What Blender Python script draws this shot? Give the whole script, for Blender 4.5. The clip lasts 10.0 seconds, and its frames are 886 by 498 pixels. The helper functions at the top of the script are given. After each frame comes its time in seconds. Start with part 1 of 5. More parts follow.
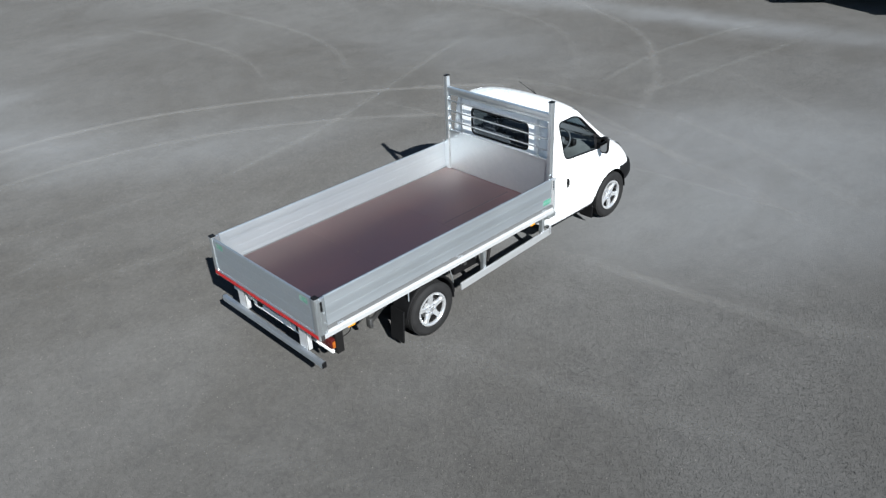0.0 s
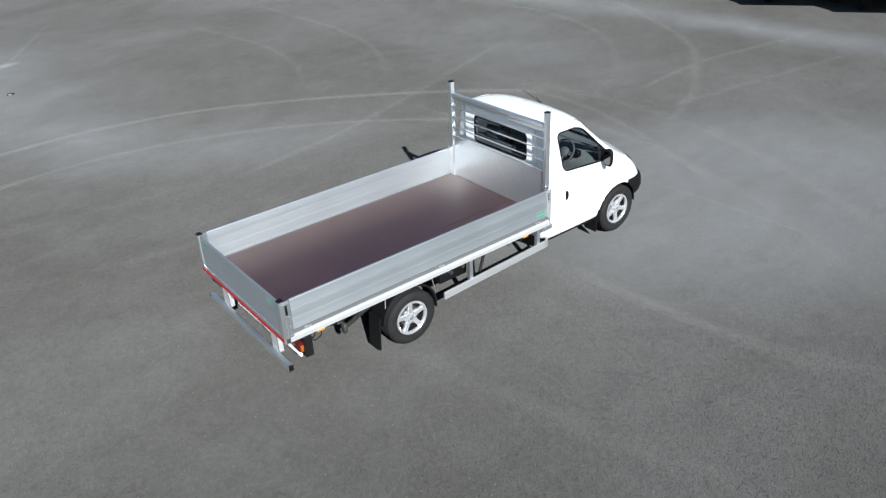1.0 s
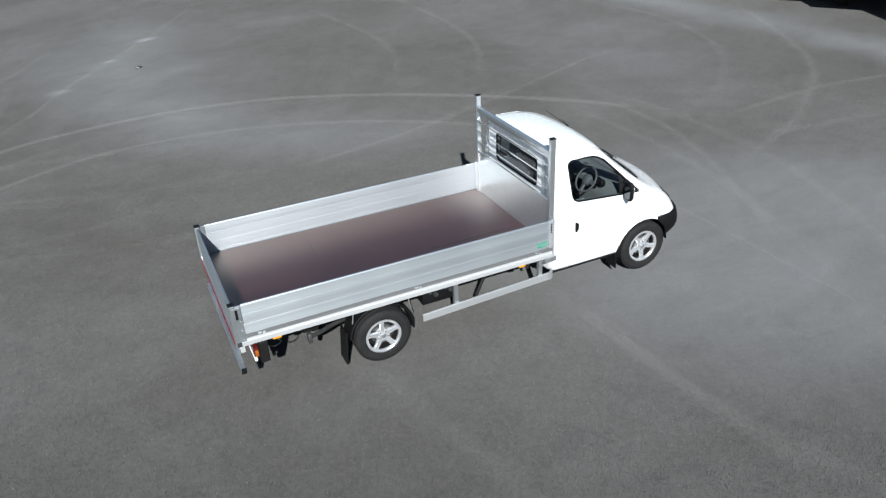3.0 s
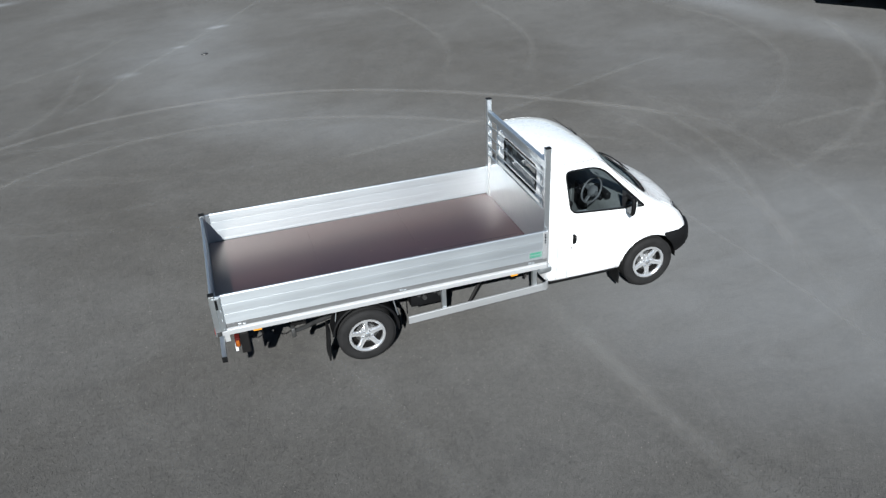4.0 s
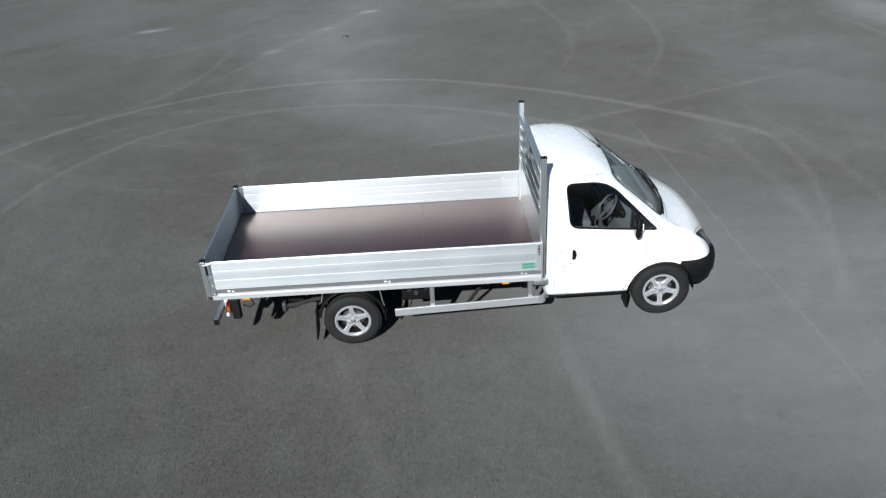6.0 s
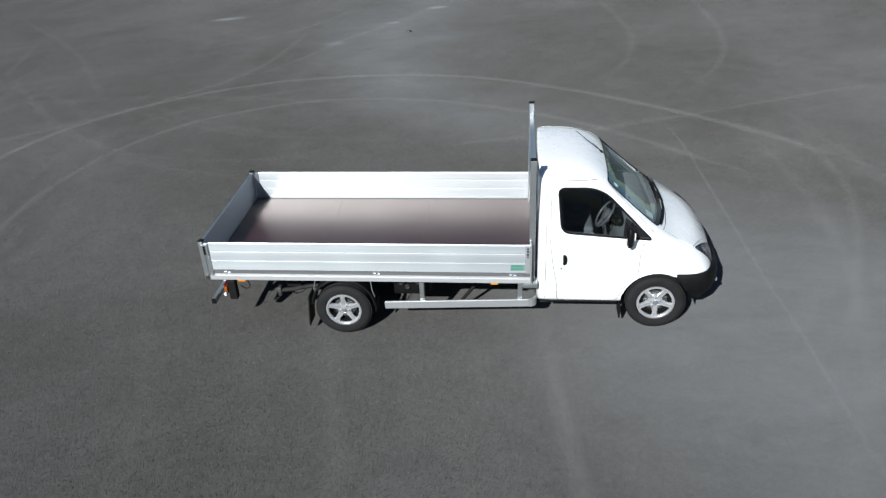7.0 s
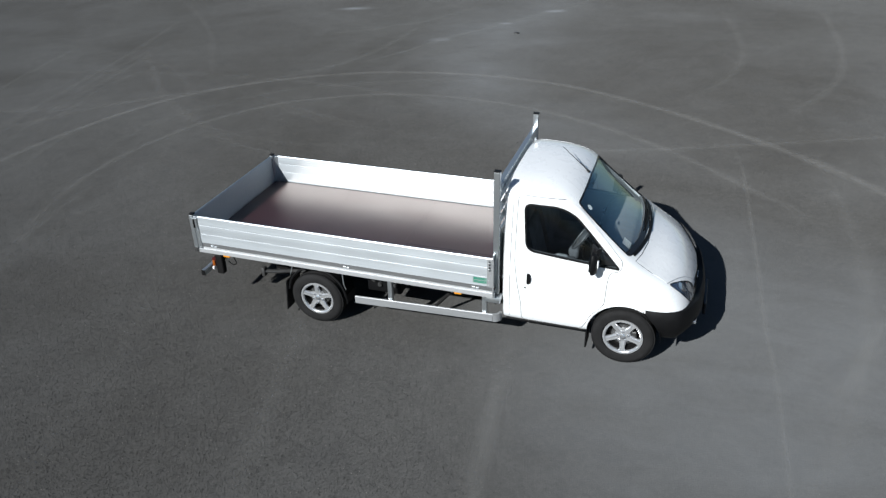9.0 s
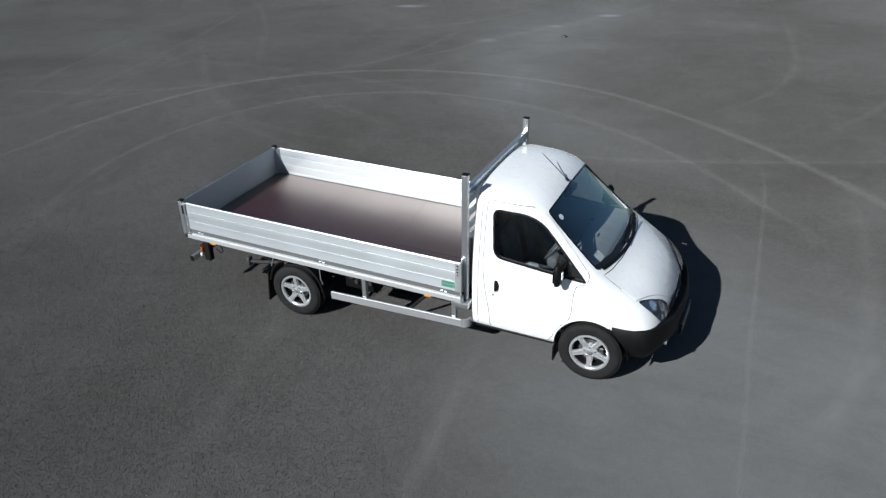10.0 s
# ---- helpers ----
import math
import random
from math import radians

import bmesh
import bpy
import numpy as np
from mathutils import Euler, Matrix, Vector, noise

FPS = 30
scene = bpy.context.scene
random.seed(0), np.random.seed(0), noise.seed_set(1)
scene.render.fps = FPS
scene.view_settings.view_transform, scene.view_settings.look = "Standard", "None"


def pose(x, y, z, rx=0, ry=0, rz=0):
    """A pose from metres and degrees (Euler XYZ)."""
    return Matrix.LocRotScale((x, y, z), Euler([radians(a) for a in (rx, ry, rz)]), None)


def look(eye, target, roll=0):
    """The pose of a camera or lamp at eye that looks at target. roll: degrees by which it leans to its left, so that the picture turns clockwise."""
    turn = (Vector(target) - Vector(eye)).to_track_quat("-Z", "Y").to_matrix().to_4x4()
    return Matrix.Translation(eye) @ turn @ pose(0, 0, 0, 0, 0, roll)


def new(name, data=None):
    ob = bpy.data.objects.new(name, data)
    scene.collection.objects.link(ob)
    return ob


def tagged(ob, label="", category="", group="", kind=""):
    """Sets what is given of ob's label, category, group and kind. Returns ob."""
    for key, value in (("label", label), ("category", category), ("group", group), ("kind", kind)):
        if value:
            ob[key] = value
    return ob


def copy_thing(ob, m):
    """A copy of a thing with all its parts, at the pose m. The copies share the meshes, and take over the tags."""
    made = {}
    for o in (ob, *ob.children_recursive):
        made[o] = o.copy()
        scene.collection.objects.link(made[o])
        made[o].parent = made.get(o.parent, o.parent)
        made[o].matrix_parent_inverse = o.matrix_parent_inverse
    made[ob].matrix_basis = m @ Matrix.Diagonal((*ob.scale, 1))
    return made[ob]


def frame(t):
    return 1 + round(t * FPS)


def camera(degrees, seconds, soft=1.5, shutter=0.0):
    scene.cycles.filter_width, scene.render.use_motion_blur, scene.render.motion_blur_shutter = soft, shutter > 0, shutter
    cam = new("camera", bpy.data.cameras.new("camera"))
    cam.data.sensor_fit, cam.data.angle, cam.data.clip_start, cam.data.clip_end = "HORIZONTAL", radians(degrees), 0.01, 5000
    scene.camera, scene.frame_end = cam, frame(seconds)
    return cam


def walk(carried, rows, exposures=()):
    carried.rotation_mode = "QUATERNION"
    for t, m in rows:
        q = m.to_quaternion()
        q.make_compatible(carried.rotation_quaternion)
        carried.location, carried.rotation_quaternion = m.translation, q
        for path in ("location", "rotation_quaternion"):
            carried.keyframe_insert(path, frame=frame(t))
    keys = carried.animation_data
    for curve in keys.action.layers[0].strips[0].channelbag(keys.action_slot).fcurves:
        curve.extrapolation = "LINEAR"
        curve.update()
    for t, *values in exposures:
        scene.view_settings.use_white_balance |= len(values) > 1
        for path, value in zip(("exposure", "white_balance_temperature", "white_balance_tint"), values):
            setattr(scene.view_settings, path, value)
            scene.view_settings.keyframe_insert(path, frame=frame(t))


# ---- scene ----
from mathutils.bvhtree import BVHTree

cam = camera(59.7, 10.0, 1.35)
PATH = [
    (0, (-5.165, -6.872, 5.915), (-4.001, -5.615, 4.883), -4.52),
    (0.5, (-4.660, -7.231, 5.898), (-3.574, -5.900, 4.873), -4.97),
    (1, (-4.243, -7.512, 5.873), (-3.219, -6.128, 4.855), -5.03),
    (1.5, (-3.765, -7.784, 5.838), (-2.817, -6.338, 4.834), -5.16),
    (2, (-3.230, -7.922, 5.868), (-2.375, -6.420, 4.862), -5.21),
    (2.5, (-2.717, -8.075, 5.892), (-1.952, -6.527, 4.882), -5.17),
    (4, (-1.047, -8.588, 5.919), (-0.588, -6.926, 4.906), -5.27),
    (4.5, (-0.514, -8.73, 5.88), (-0.162, -7.038, 4.875), -5.2),
    (5, (0.095, -8.888, 5.852), (0.328, -7.173, 4.851), -5.4),
    (5.5, (0.671, -8.958, 5.832), (0.781, -7.229, 4.833), -5.6),
    (7, (2.397, -8.971, 5.704), (2.165, -7.242, 4.725), -5.3),
    (7.5, (2.927, -8.89, 5.662), (2.602, -7.173, 4.689), -4.9),
    (8, (3.509, -8.747, 5.625), (3.09, -7.05, 4.653), -4.7),
    (8.5, (4.019, -8.594, 5.587), (3.505, -6.919, 4.622), -4.3),
    (9, (4.503, -8.398, 5.54), (3.891, -6.749, 4.588), -4.0),
    (9.5, (5.038, -8.103, 5.494), (4.337, -6.488, 4.545), -3.7),
    (10, (5.541, -7.865, 5.442), (4.757, -6.284, 4.5), -3.2),
]
EXPOSURES = [(0.0, 1.04, 6200, 7), (1.2, 0.96, 6200, 7), (2.5, 0.83, 6200, 7), (5.5, 0.60, 6200, 7), (7.5, 0.42, 6200, 7), (10.0, 0.31, 6200, 7)]
walk(cam, [(t, look(eye, target, roll)) for t, eye, target, roll in PATH], EXPOSURES)

# ---- daylight ----
SUN_AZ, SUN_EL = radians(249.7), radians(34.9)
to_sun = Vector((math.cos(SUN_AZ) * math.cos(SUN_EL), math.sin(SUN_AZ) * math.cos(SUN_EL), math.sin(SUN_EL)))
world = bpy.data.worlds.new("sky")
scene.world = world
world.use_nodes = True
wn = world.node_tree
sky = wn.nodes.new("ShaderNodeTexSky")
sky.sky_type = "NISHITA"
sky.sun_disc = False
sky.sun_elevation = SUN_EL
sky.sun_rotation = math.pi / 2 - SUN_AZ
sky.air_density, sky.dust_density, sky.ozone_density = 1.0, 0.3, 2.0
wn.links.new(sky.outputs["Color"], wn.nodes["Background"].inputs["Color"])
wn.nodes["Background"].inputs["Strength"].default_value = 0.043
sun_data = bpy.data.lights.new("sun", "SUN")
sun_data.energy, sun_data.angle, sun_data.color = 5.05, radians(0.53), (1.0, 0.975, 0.94)
sun = new("sun", sun_data)
sun.matrix_world = look(to_sun * 40, (0, 0, 0))


# ---- materials ----
class Nodes:
    """A small helper to write node materials."""

    def __init__(self, name):
        self.mat = bpy.data.materials.new(name)
        self.mat.use_nodes = True
        self.tree = self.mat.node_tree
        self.bsdf = self.tree.nodes["Principled BSDF"]
        self.out = self.tree.nodes["Material Output"]
        self.co = None

    def add(self, kind, **props):
        n = self.tree.nodes.new(kind)
        if "operation" in props:
            n.operation = props["operation"]
        if "feature" in props:
            n.feature = props["feature"]
        if "uv_map" in props:
            n.uv_map = props["uv_map"]
        if "data_type" in props:
            n.data_type, n.blend_type = props["data_type"], props["blend_type"]
        return n

    def link(self, a, b):
        self.tree.links.new(a, b)

    def coords(self, scale=(1, 1, 1)):
        if self.co is None:
            self.co = self.add("ShaderNodeTexCoord")
        m = self.add("ShaderNodeMapping")
        m.inputs["Scale"].default_value = scale
        self.link(self.co.outputs["Object"], m.inputs["Vector"])
        return m.outputs["Vector"]

    def noise(self, scale, detail=4.0, rough=0.55, stretch=(1, 1, 1), distortion=0.0):
        n = self.add("ShaderNodeTexNoise")
        n.inputs["Scale"].default_value = scale
        n.inputs["Detail"].default_value = detail
        n.inputs["Roughness"].default_value = rough
        n.inputs["Distortion"].default_value = distortion
        self.link(self.coords(stretch), n.inputs["Vector"])
        return n.outputs["Fac"]

    def ramp(self, fac, stops):
        r = self.add("ShaderNodeValToRGB")
        el = r.color_ramp.elements
        while len(el) < len(stops):
            el.new(0.5)
        for e, (p, c) in zip(el, stops):
            e.position = p
            e.color = (c, c, c, 1) if not isinstance(c, tuple) else (*c, 1)
        self.link(fac, r.inputs["Fac"])
        return r.outputs["Color"]

    def mix(self, fac, a, b, blend="MIX"):
        m = self.add("ShaderNodeMix", data_type="RGBA", blend_type=blend)
        for sock, value in ((m.inputs[0], fac), (m.inputs[6], a), (m.inputs[7], b)):
            if isinstance(value, bpy.types.NodeSocket):
                self.link(value, sock)
            elif isinstance(value, tuple):
                sock.default_value = (*value, 1)
            else:
                sock.default_value = value
        return m.outputs[2]

    def math(self, op, a, b=0.0, c=0.0):
        m = self.add("ShaderNodeMath", operation=op)
        for sock, value in zip(m.inputs, (a, b, c)):
            if isinstance(value, bpy.types.NodeSocket):
                self.link(value, sock)
            else:
                sock.default_value = value
        return m.outputs[0]

    def bump(self, height, strength=0.2, distance=0.01):
        b = self.add("ShaderNodeBump")
        b.inputs["Strength"].default_value = strength
        b.inputs["Distance"].default_value = distance
        self.link(height, b.inputs["Height"])
        self.link(b.outputs["Normal"], self.bsdf.inputs["Normal"])

    def set(self, **values):
        for key, value in values.items():
            sock = self.bsdf.inputs[key.replace("_", " ")]
            if isinstance(value, bpy.types.NodeSocket):
                self.link(value, sock)
            elif isinstance(value, tuple):
                sock.default_value = (*value, 1)
            else:
                sock.default_value = value
        return self


def simple(name, colour, rough=0.5, metal=0.0, vary=0.15, scale=14.0, bump=0.0, stretch=(1, 1, 1), coat=0.0, spec=0.5):
    """A material with two scales of variation in colour and gloss."""
    n = Nodes(name)
    big = n.noise(scale * 0.15, 3, 0.5, stretch)
    fine = n.noise(scale, 6, 0.65, stretch)
    both = n.math("MULTIPLY_ADD", big, 0.6, n.math("MULTIPLY", fine, 0.4))
    low = tuple(c * (1 - vary) for c in colour)
    high = tuple(min(1, c * (1 + vary)) for c in colour)
    n.set(Base_Color=n.ramp(both, [(0.3, low), (0.7, high)]), Metallic=metal, Specular_IOR_Level=spec, Coat_Weight=coat, Coat_Roughness=0.08)
    n.set(Roughness=n.ramp(fine, [(0.3, max(0, rough - 0.06)), (0.7, min(1, rough + 0.08))]))
    if bump:
        n.bump(fine, bump, 0.004)
    return n.mat


def asphalt_material(name, stones_vary=False):
    """Worn binder with pale and dark mottling, dust drifts and grains; the proud stones also differ one by one."""
    n = Nodes(name)
    grain = n.noise(75, 4, 0.8)
    stones = n.add("ShaderNodeTexVoronoi", feature="F1")
    stones.inputs["Scale"].default_value = 52
    n.link(n.coords(), stones.inputs["Vector"])
    blotch = n.noise(0.16, 5, 0.6, (1, 1, 1), 0.6)
    cloud = n.noise(0.7, 6, 0.65, (1, 1, 1), 0.4)
    drift = n.noise(0.9, 5, 0.6, (0.25, 1.3, 1))
    broad = n.noise(0.3, 5, 0.5, (1, 1, 1), 0.3)
    base = n.mix(n.ramp(blotch, [(0.36, 0.0), (0.62, 1.0)]), (0.0495, 0.0470, 0.0428), (0.0750, 0.0737, 0.0708))
    base = n.mix(n.math("MULTIPLY", n.ramp(cloud, [(0.45, 0.0), (0.75, 1.0)]), 0.20), base, (0.096, 0.096, 0.095))
    base = n.mix(n.math("MULTIPLY", n.ramp(drift, [(0.5, 0.0), (0.8, 1.0)]), 0.10), base, (0.100, 0.101, 0.103))
    mottle = n.noise(2.3, 8, 0.74, (1, 1, 1), 0.6)
    base = n.mix(n.ramp(mottle, [(0.30, 0.36), (0.50, 0.0)]), base, (0.036, 0.036, 0.037))
    base = n.mix(n.ramp(mottle, [(0.52, 0.0), (0.76, 0.24)]), base, (0.112, 0.110, 0.108))
    clod = n.noise(15, 4, 0.65, (1, 1, 1), 0.8)
    base = n.mix(n.ramp(clod, [(0.36, 0.18), (0.54, 0.0)]), base, (0.028, 0.027, 0.027))
    base = n.mix(n.ramp(clod, [(0.50, 0.0), (0.70, 0.14)]), base, (0.120, 0.115, 0.108))
    # drifts of pale dust
    total = None
    for cx, cy, rx, ry, angle, hard, amount in DUST:
        place = n.add("ShaderNodeMapping")
        place.vector_type = "TEXTURE"
        place.inputs["Location"].default_value = (cx, cy, 0)
        place.inputs["Rotation"].default_value = (0, 0, radians(angle))
        place.inputs["Scale"].default_value = (rx, ry, 1)
        n.link(n.coords(), place.inputs["Vector"])
        ln = n.add("ShaderNodeVectorMath", operation="LENGTH")
        n.link(place.outputs["Vector"], ln.inputs[0])
        wob = n.math("MULTIPLY_ADD", broad, 1.5 - hard, 0.5 * hard - 0.75)
        stops = [(0.40, 1.0), (0.62, 0.62), (0.80, 0.14), (1.0, 0.0)] if hard else [(0.0, 1.0), (0.3, 0.62), (0.65, 0.14), (1.0, 0.0)]
        f = n.math("MULTIPLY", n.ramp(n.math("MULTIPLY", n.math("ADD", ln.outputs["Value"], wob), 0.65), stops), amount)
        total = f if total is None else n.math("MAXIMUM", total, f)
    swept = n.noise(1.4, 6, 0.7, (0.5, 1.2, 1), 0.7)
    total = n.math("MULTIPLY", total, n.ramp(swept, [(0.3, 0.62), (0.65, 1.0)]))
    base = n.mix(total, base, (0.147, 0.154, 0.163))
    bare = n.math("SUBTRACT", 1.0, n.math("MULTIPLY", total, 0.75))
    speck = n.math("MULTIPLY", n.math("LESS_THAN", stones.outputs["Distance"], 0.26), bare)
    tone = n.ramp(stones.outputs["Color"], [(0.62, 0.0), (0.86, 1.0)])
    base = n.mix(n.math("MULTIPLY", n.math("MULTIPLY", speck, tone), 0.24), base, (0.21, 0.20, 0.185))
    base = n.mix(n.math("MULTIPLY", n.ramp(grain, [(0.38, 0.33), (0.56, 0.0)]), bare), base, (0.018, 0.018, 0.018))
    if stones_vary:
        island = n.add("ShaderNodeNewGeometry")
        base = n.mix(n.math("MULTIPLY", n.ramp(island.outputs["Random Per Island"], [(0.98, 0.0), (0.999, 0.35)]), bare), base, (0.30, 0.285, 0.255))
    n.set(Base_Color=base, Roughness=n.ramp(grain, [(0.3, 0.78), (0.7, 0.95)]), Diffuse_Roughness=1.0, Specular_IOR_Level=0.32)
    n.bump(n.math("ADD", grain, n.math("MULTIPLY", stones.outputs["Distance"], 0.8)), 0.5, 0.006)
    return n.mat


# pale dust drifts on the yard: centre x, y, radii, turn, hard edge, strength
DUST = [(-1.7, 15.0, 2.4, 6.5, 4, 0, 0.46), (-0.9, 10.0, 1.7, 4.2, 16, 0, 0.46), (-0.65, 17.8, 0.42, 0.24, 0, 0, 1.0), (14.35, 3.0, 0.9, 7.5, 3, 0, 0.6), (1.2, 6.8, 3.4, 1.7, 150, 0, 0.32),
        (6.5, -2.0, 5.4, 2.9, -47, 1, 0.47), (13.6, 11.5, 1.0, 5.0, 3, 0, 0.5), (-8.15, 18.05, 0.62, 0.26, 8, 0, 1.0), (-1.85, 15.95, 0.42, 0.26, 0, 0, 0.9),
        (-3.24, 13.75, 0.5, 0.35, 0, 0, 0.6), (9.5, -3.6, 4.5, 3.0, 0, 0, 0.35), (9.5, 7.0, 3.0, 4.0, 0, 0, 0.25), (-9.1, 27.3, 0.9, 0.4, 0, 0, 0.9)]


def dust_material(name, amount):
    """Scuffed pale dust left by tyres: soft at the edges of the strip, broken along it."""
    n = Nodes(name)
    uv = n.add("ShaderNodeUVMap", uv_map="strip")
    sep = n.add("ShaderNodeSeparateXYZ")
    n.link(uv.outputs["UV"], sep.inputs[0])
    across = n.math("ABSOLUTE", n.math("MULTIPLY_ADD", sep.outputs["X"], 2.0, -1.0))
    edge = n.ramp(across, [(0.0, 1.0), (0.45, 0.55), (1.0, 0.0)])
    ends = n.ramp(n.math("ABSOLUTE", n.math("MULTIPLY_ADD", sep.outputs["Y"], 2.0, -1.0)), [(0.75, 1.0), (1.0, 0.0)])
    broken = n.ramp(n.noise(2.2, 6, 0.7), [(0.25, 0.35), (0.7, 1.0)])
    grain = n.ramp(n.noise(160, 3, 0.7), [(0.35, 0.35), (0.6, 1.0)])
    info = n.add("ShaderNodeObjectInfo")
    f = n.math("MULTIPLY", n.math("MULTIPLY", edge, ends), n.math("MULTIPLY", broken, grain))
    f = n.math("MULTIPLY", f, n.math("MULTIPLY_ADD", info.outputs["Random"], 0.1, amount))
    n.set(Base_Color=n.mix(n.noise(5, 4), (0.15, 0.15, 0.148), (0.21, 0.21, 0.205)), Roughness=0.95, Diffuse_Roughness=1.0, Specular_IOR_Level=0.2)
    clear = n.add("ShaderNodeBsdfTransparent")
    mixer = n.add("ShaderNodeMixShader")
    n.link(f, mixer.inputs[0])
    n.link(clear.outputs[0], mixer.inputs[1])
    n.link(n.bsdf.outputs[0], mixer.inputs[2])
    n.link(mixer.outputs[0], n.out.inputs["Surface"])
    return n.mat


def alu_material():
    n = Nodes("anodised_aluminium")
    streak = n.noise(6, 5, 0.6, (0.12, 6, 6))
    fine = n.noise(70, 4, 0.7, (0.05, 3, 3))
    smear = n.noise(1.3, 4, 0.6)
    n.set(Base_Color=n.mix(n.ramp(streak, [(0.35, 0.0), (0.7, 1.0)]), (0.540, 0.577, 0.606), (0.580, 0.616, 0.643)), Metallic=0.90, Anisotropic=0.5)
    band = n.noise(2.2, 4, 0.6, (0.015, 5, 5))
    rough = n.math("ADD", n.ramp(fine, [(0.3, 0.42), (0.7, 0.47)]), n.math("MULTIPLY", smear, 0.10))
    n.set(Roughness=n.math("ADD", rough, n.ramp(band, [(0.35, -0.05), (0.65, 0.06)])))
    grain = n.add("ShaderNodeCombineXYZ")
    grain.inputs[2].default_value = 1.0
    n.link(grain.outputs[0], n.bsdf.inputs["Tangent"])
    return n.mat


def galvanised_material():
    n = Nodes("galvanised_steel")
    v = n.add("ShaderNodeTexVoronoi", feature="F1")
    v.inputs["Scale"].default_value = 26
    n.link(n.coords(), v.inputs["Vector"])
    patch = n.noise(3.5, 5, 0.6)
    base = n.mix(n.ramp(v.outputs["Color"], [(0.1, 0.0), (0.9, 1.0)]), (0.575, 0.612, 0.634), (0.61, 0.647, 0.668))
    base = n.mix(n.ramp(patch, [(0.4, 0.0), (0.75, 0.5)]), base, (0.66, 0.68, 0.69))
    n.set(Base_Color=base, Metallic=0.86, Roughness=n.math("MULTIPLY_ADD", n.ramp(v.outputs["Color"], [(0, 0.0), (1, 1.0)]), 0.03, 0.29))
    return n.mat


def plywood_material():
    n = Nodes("film_faced_plywood")
    dirt = n.noise(1.6, 6, 0.65, (0.5, 1.4, 1))
    mesh = n.add("ShaderNodeTexVoronoi", feature="F1")
    mesh.inputs["Scale"].default_value = 240
    n.link(n.coords(), mesh.inputs["Vector"])
    scuff = n.noise(9, 6, 0.7, (0.25, 3, 1))
    base = n.mix(n.ramp(dirt, [(0.3, 0.0), (0.75, 1.0)]), (0.020, 0.0055, 0.0080), (0.037, 0.0115, 0.0132))
    base = n.mix(n.math("MULTIPLY", n.ramp(scuff, [(0.55, 0.0), (0.85, 1.0)]), 0.10), base, (0.12, 0.075, 0.06))
    n.set(Base_Color=base, Roughness=n.ramp(dirt, [(0.3, 0.36), (0.75, 0.43)]), Specular_IOR_Level=1.0, IOR=1.80, Specular_Tint=(1.0, 0.85, 0.76))
    n.bump(mesh.outputs["Distance"], 0.12, 0.001)
    return n.mat


def glass_material(name, tint, gloss=0.02, ior=1.5, sheen=(1, 1, 1)):
    n = Nodes(name)
    clear = n.add("ShaderNodeBsdfTransparent")
    clear.inputs["Color"].default_value = (*tint, 1)
    mirror = n.add("ShaderNodeBsdfGlossy")
    mirror.inputs["Roughness"].default_value = gloss
    mirror.inputs["Color"].default_value = (*sheen, 1)
    facing = n.add("ShaderNodeLayerWeight")
    facing.inputs["Blend"].default_value = 0.5
    head_on = ((ior - 1) / (ior + 1)) ** 2
    gloss_part = n.math("MULTIPLY_ADD", n.math("POWER", facing.outputs["Facing"], 5.0), 1 - head_on, head_on)
    mixer = n.add("ShaderNodeMixShader")
    n.link(gloss_part, mixer.inputs[0])
    n.link(clear.outputs[0], mixer.inputs[1])
    n.link(mirror.outputs[0], mixer.inputs[2])
    n.link(mixer.outputs[0], n.out.inputs["Surface"])
    return n.mat


M_ASPHALT = asphalt_material("asphalt")
M_AGGREGATE = asphalt_material("asphalt_stones", True)
M_DUST = dust_material("tyre_dust", 0.30)
M_DUSTFAINT = dust_material("faint_tyre_dust", 0.06)
M_ALU = alu_material()
M_GALV = galvanised_material()
M_PLY = plywood_material()
M_PAINT = simple("white_paint", (0.83, 0.845, 0.855), 0.28, 0, 0.02, 9, coat=0.9)
M_WHITE = simple("white_plastic", (0.84, 0.84, 0.83), 0.45, 0, 0.06, 20)
M_RUBBER = simple("tyre_rubber", (0.014, 0.0138, 0.014), 0.85, 0, 0.35, 30, 0.2, spec=0.2)
M_TYREWALL = simple("tyre_sidewall", (0.0145, 0.0142, 0.0145), 0.8, 0, 0.4, 40, 0.25, spec=0.2)
M_BLACK = simple("black_plastic", (0.005, 0.005, 0.0055), 0.55, 0, 0.3, 60, 0.12, spec=0.2)
M_GLOSSBLACK = simple("gloss_black", (0.01, 0.01, 0.011), 0.2, 0, 0.3, 10)
M_CHASSIS = simple("chassis_black", (0.007, 0.0065, 0.0065), 0.65, 0, 0.5, 8, 0.15, spec=0.2)
M_RAIL = simple("bright_rail", (0.54, 0.55, 0.56), 0.40, 0.45, 0.05, 9, stretch=(0.2, 3, 3))
M_ALLOY = simple("alloy_silver", (0.64, 0.65, 0.665), 0.20, 0.66, 0.06, 30)
M_GUARD = simple("dull_aluminium", (0.40, 0.41, 0.42), 0.45, 0.5, 0.06, 9, stretch=(0.2, 3, 3))
M_HINGE = simple("hinge_channel_metal", (0.24, 0.245, 0.25), 0.45, 0.6, 0.15, 12, stretch=(0.2, 3, 3))
M_DARKMETAL = simple("dull_steel", (0.10, 0.10, 0.10), 0.5, 0.8, 0.3, 12, 0.1)
M_RED = simple("red_lens", (0.55, 0.012, 0.012), 0.22, 0, 0.15, 40)
M_REDTAPE = simple("red_reflective_tape", (0.38, 0.013, 0.015), 0.25, 0, 0.12, 60)
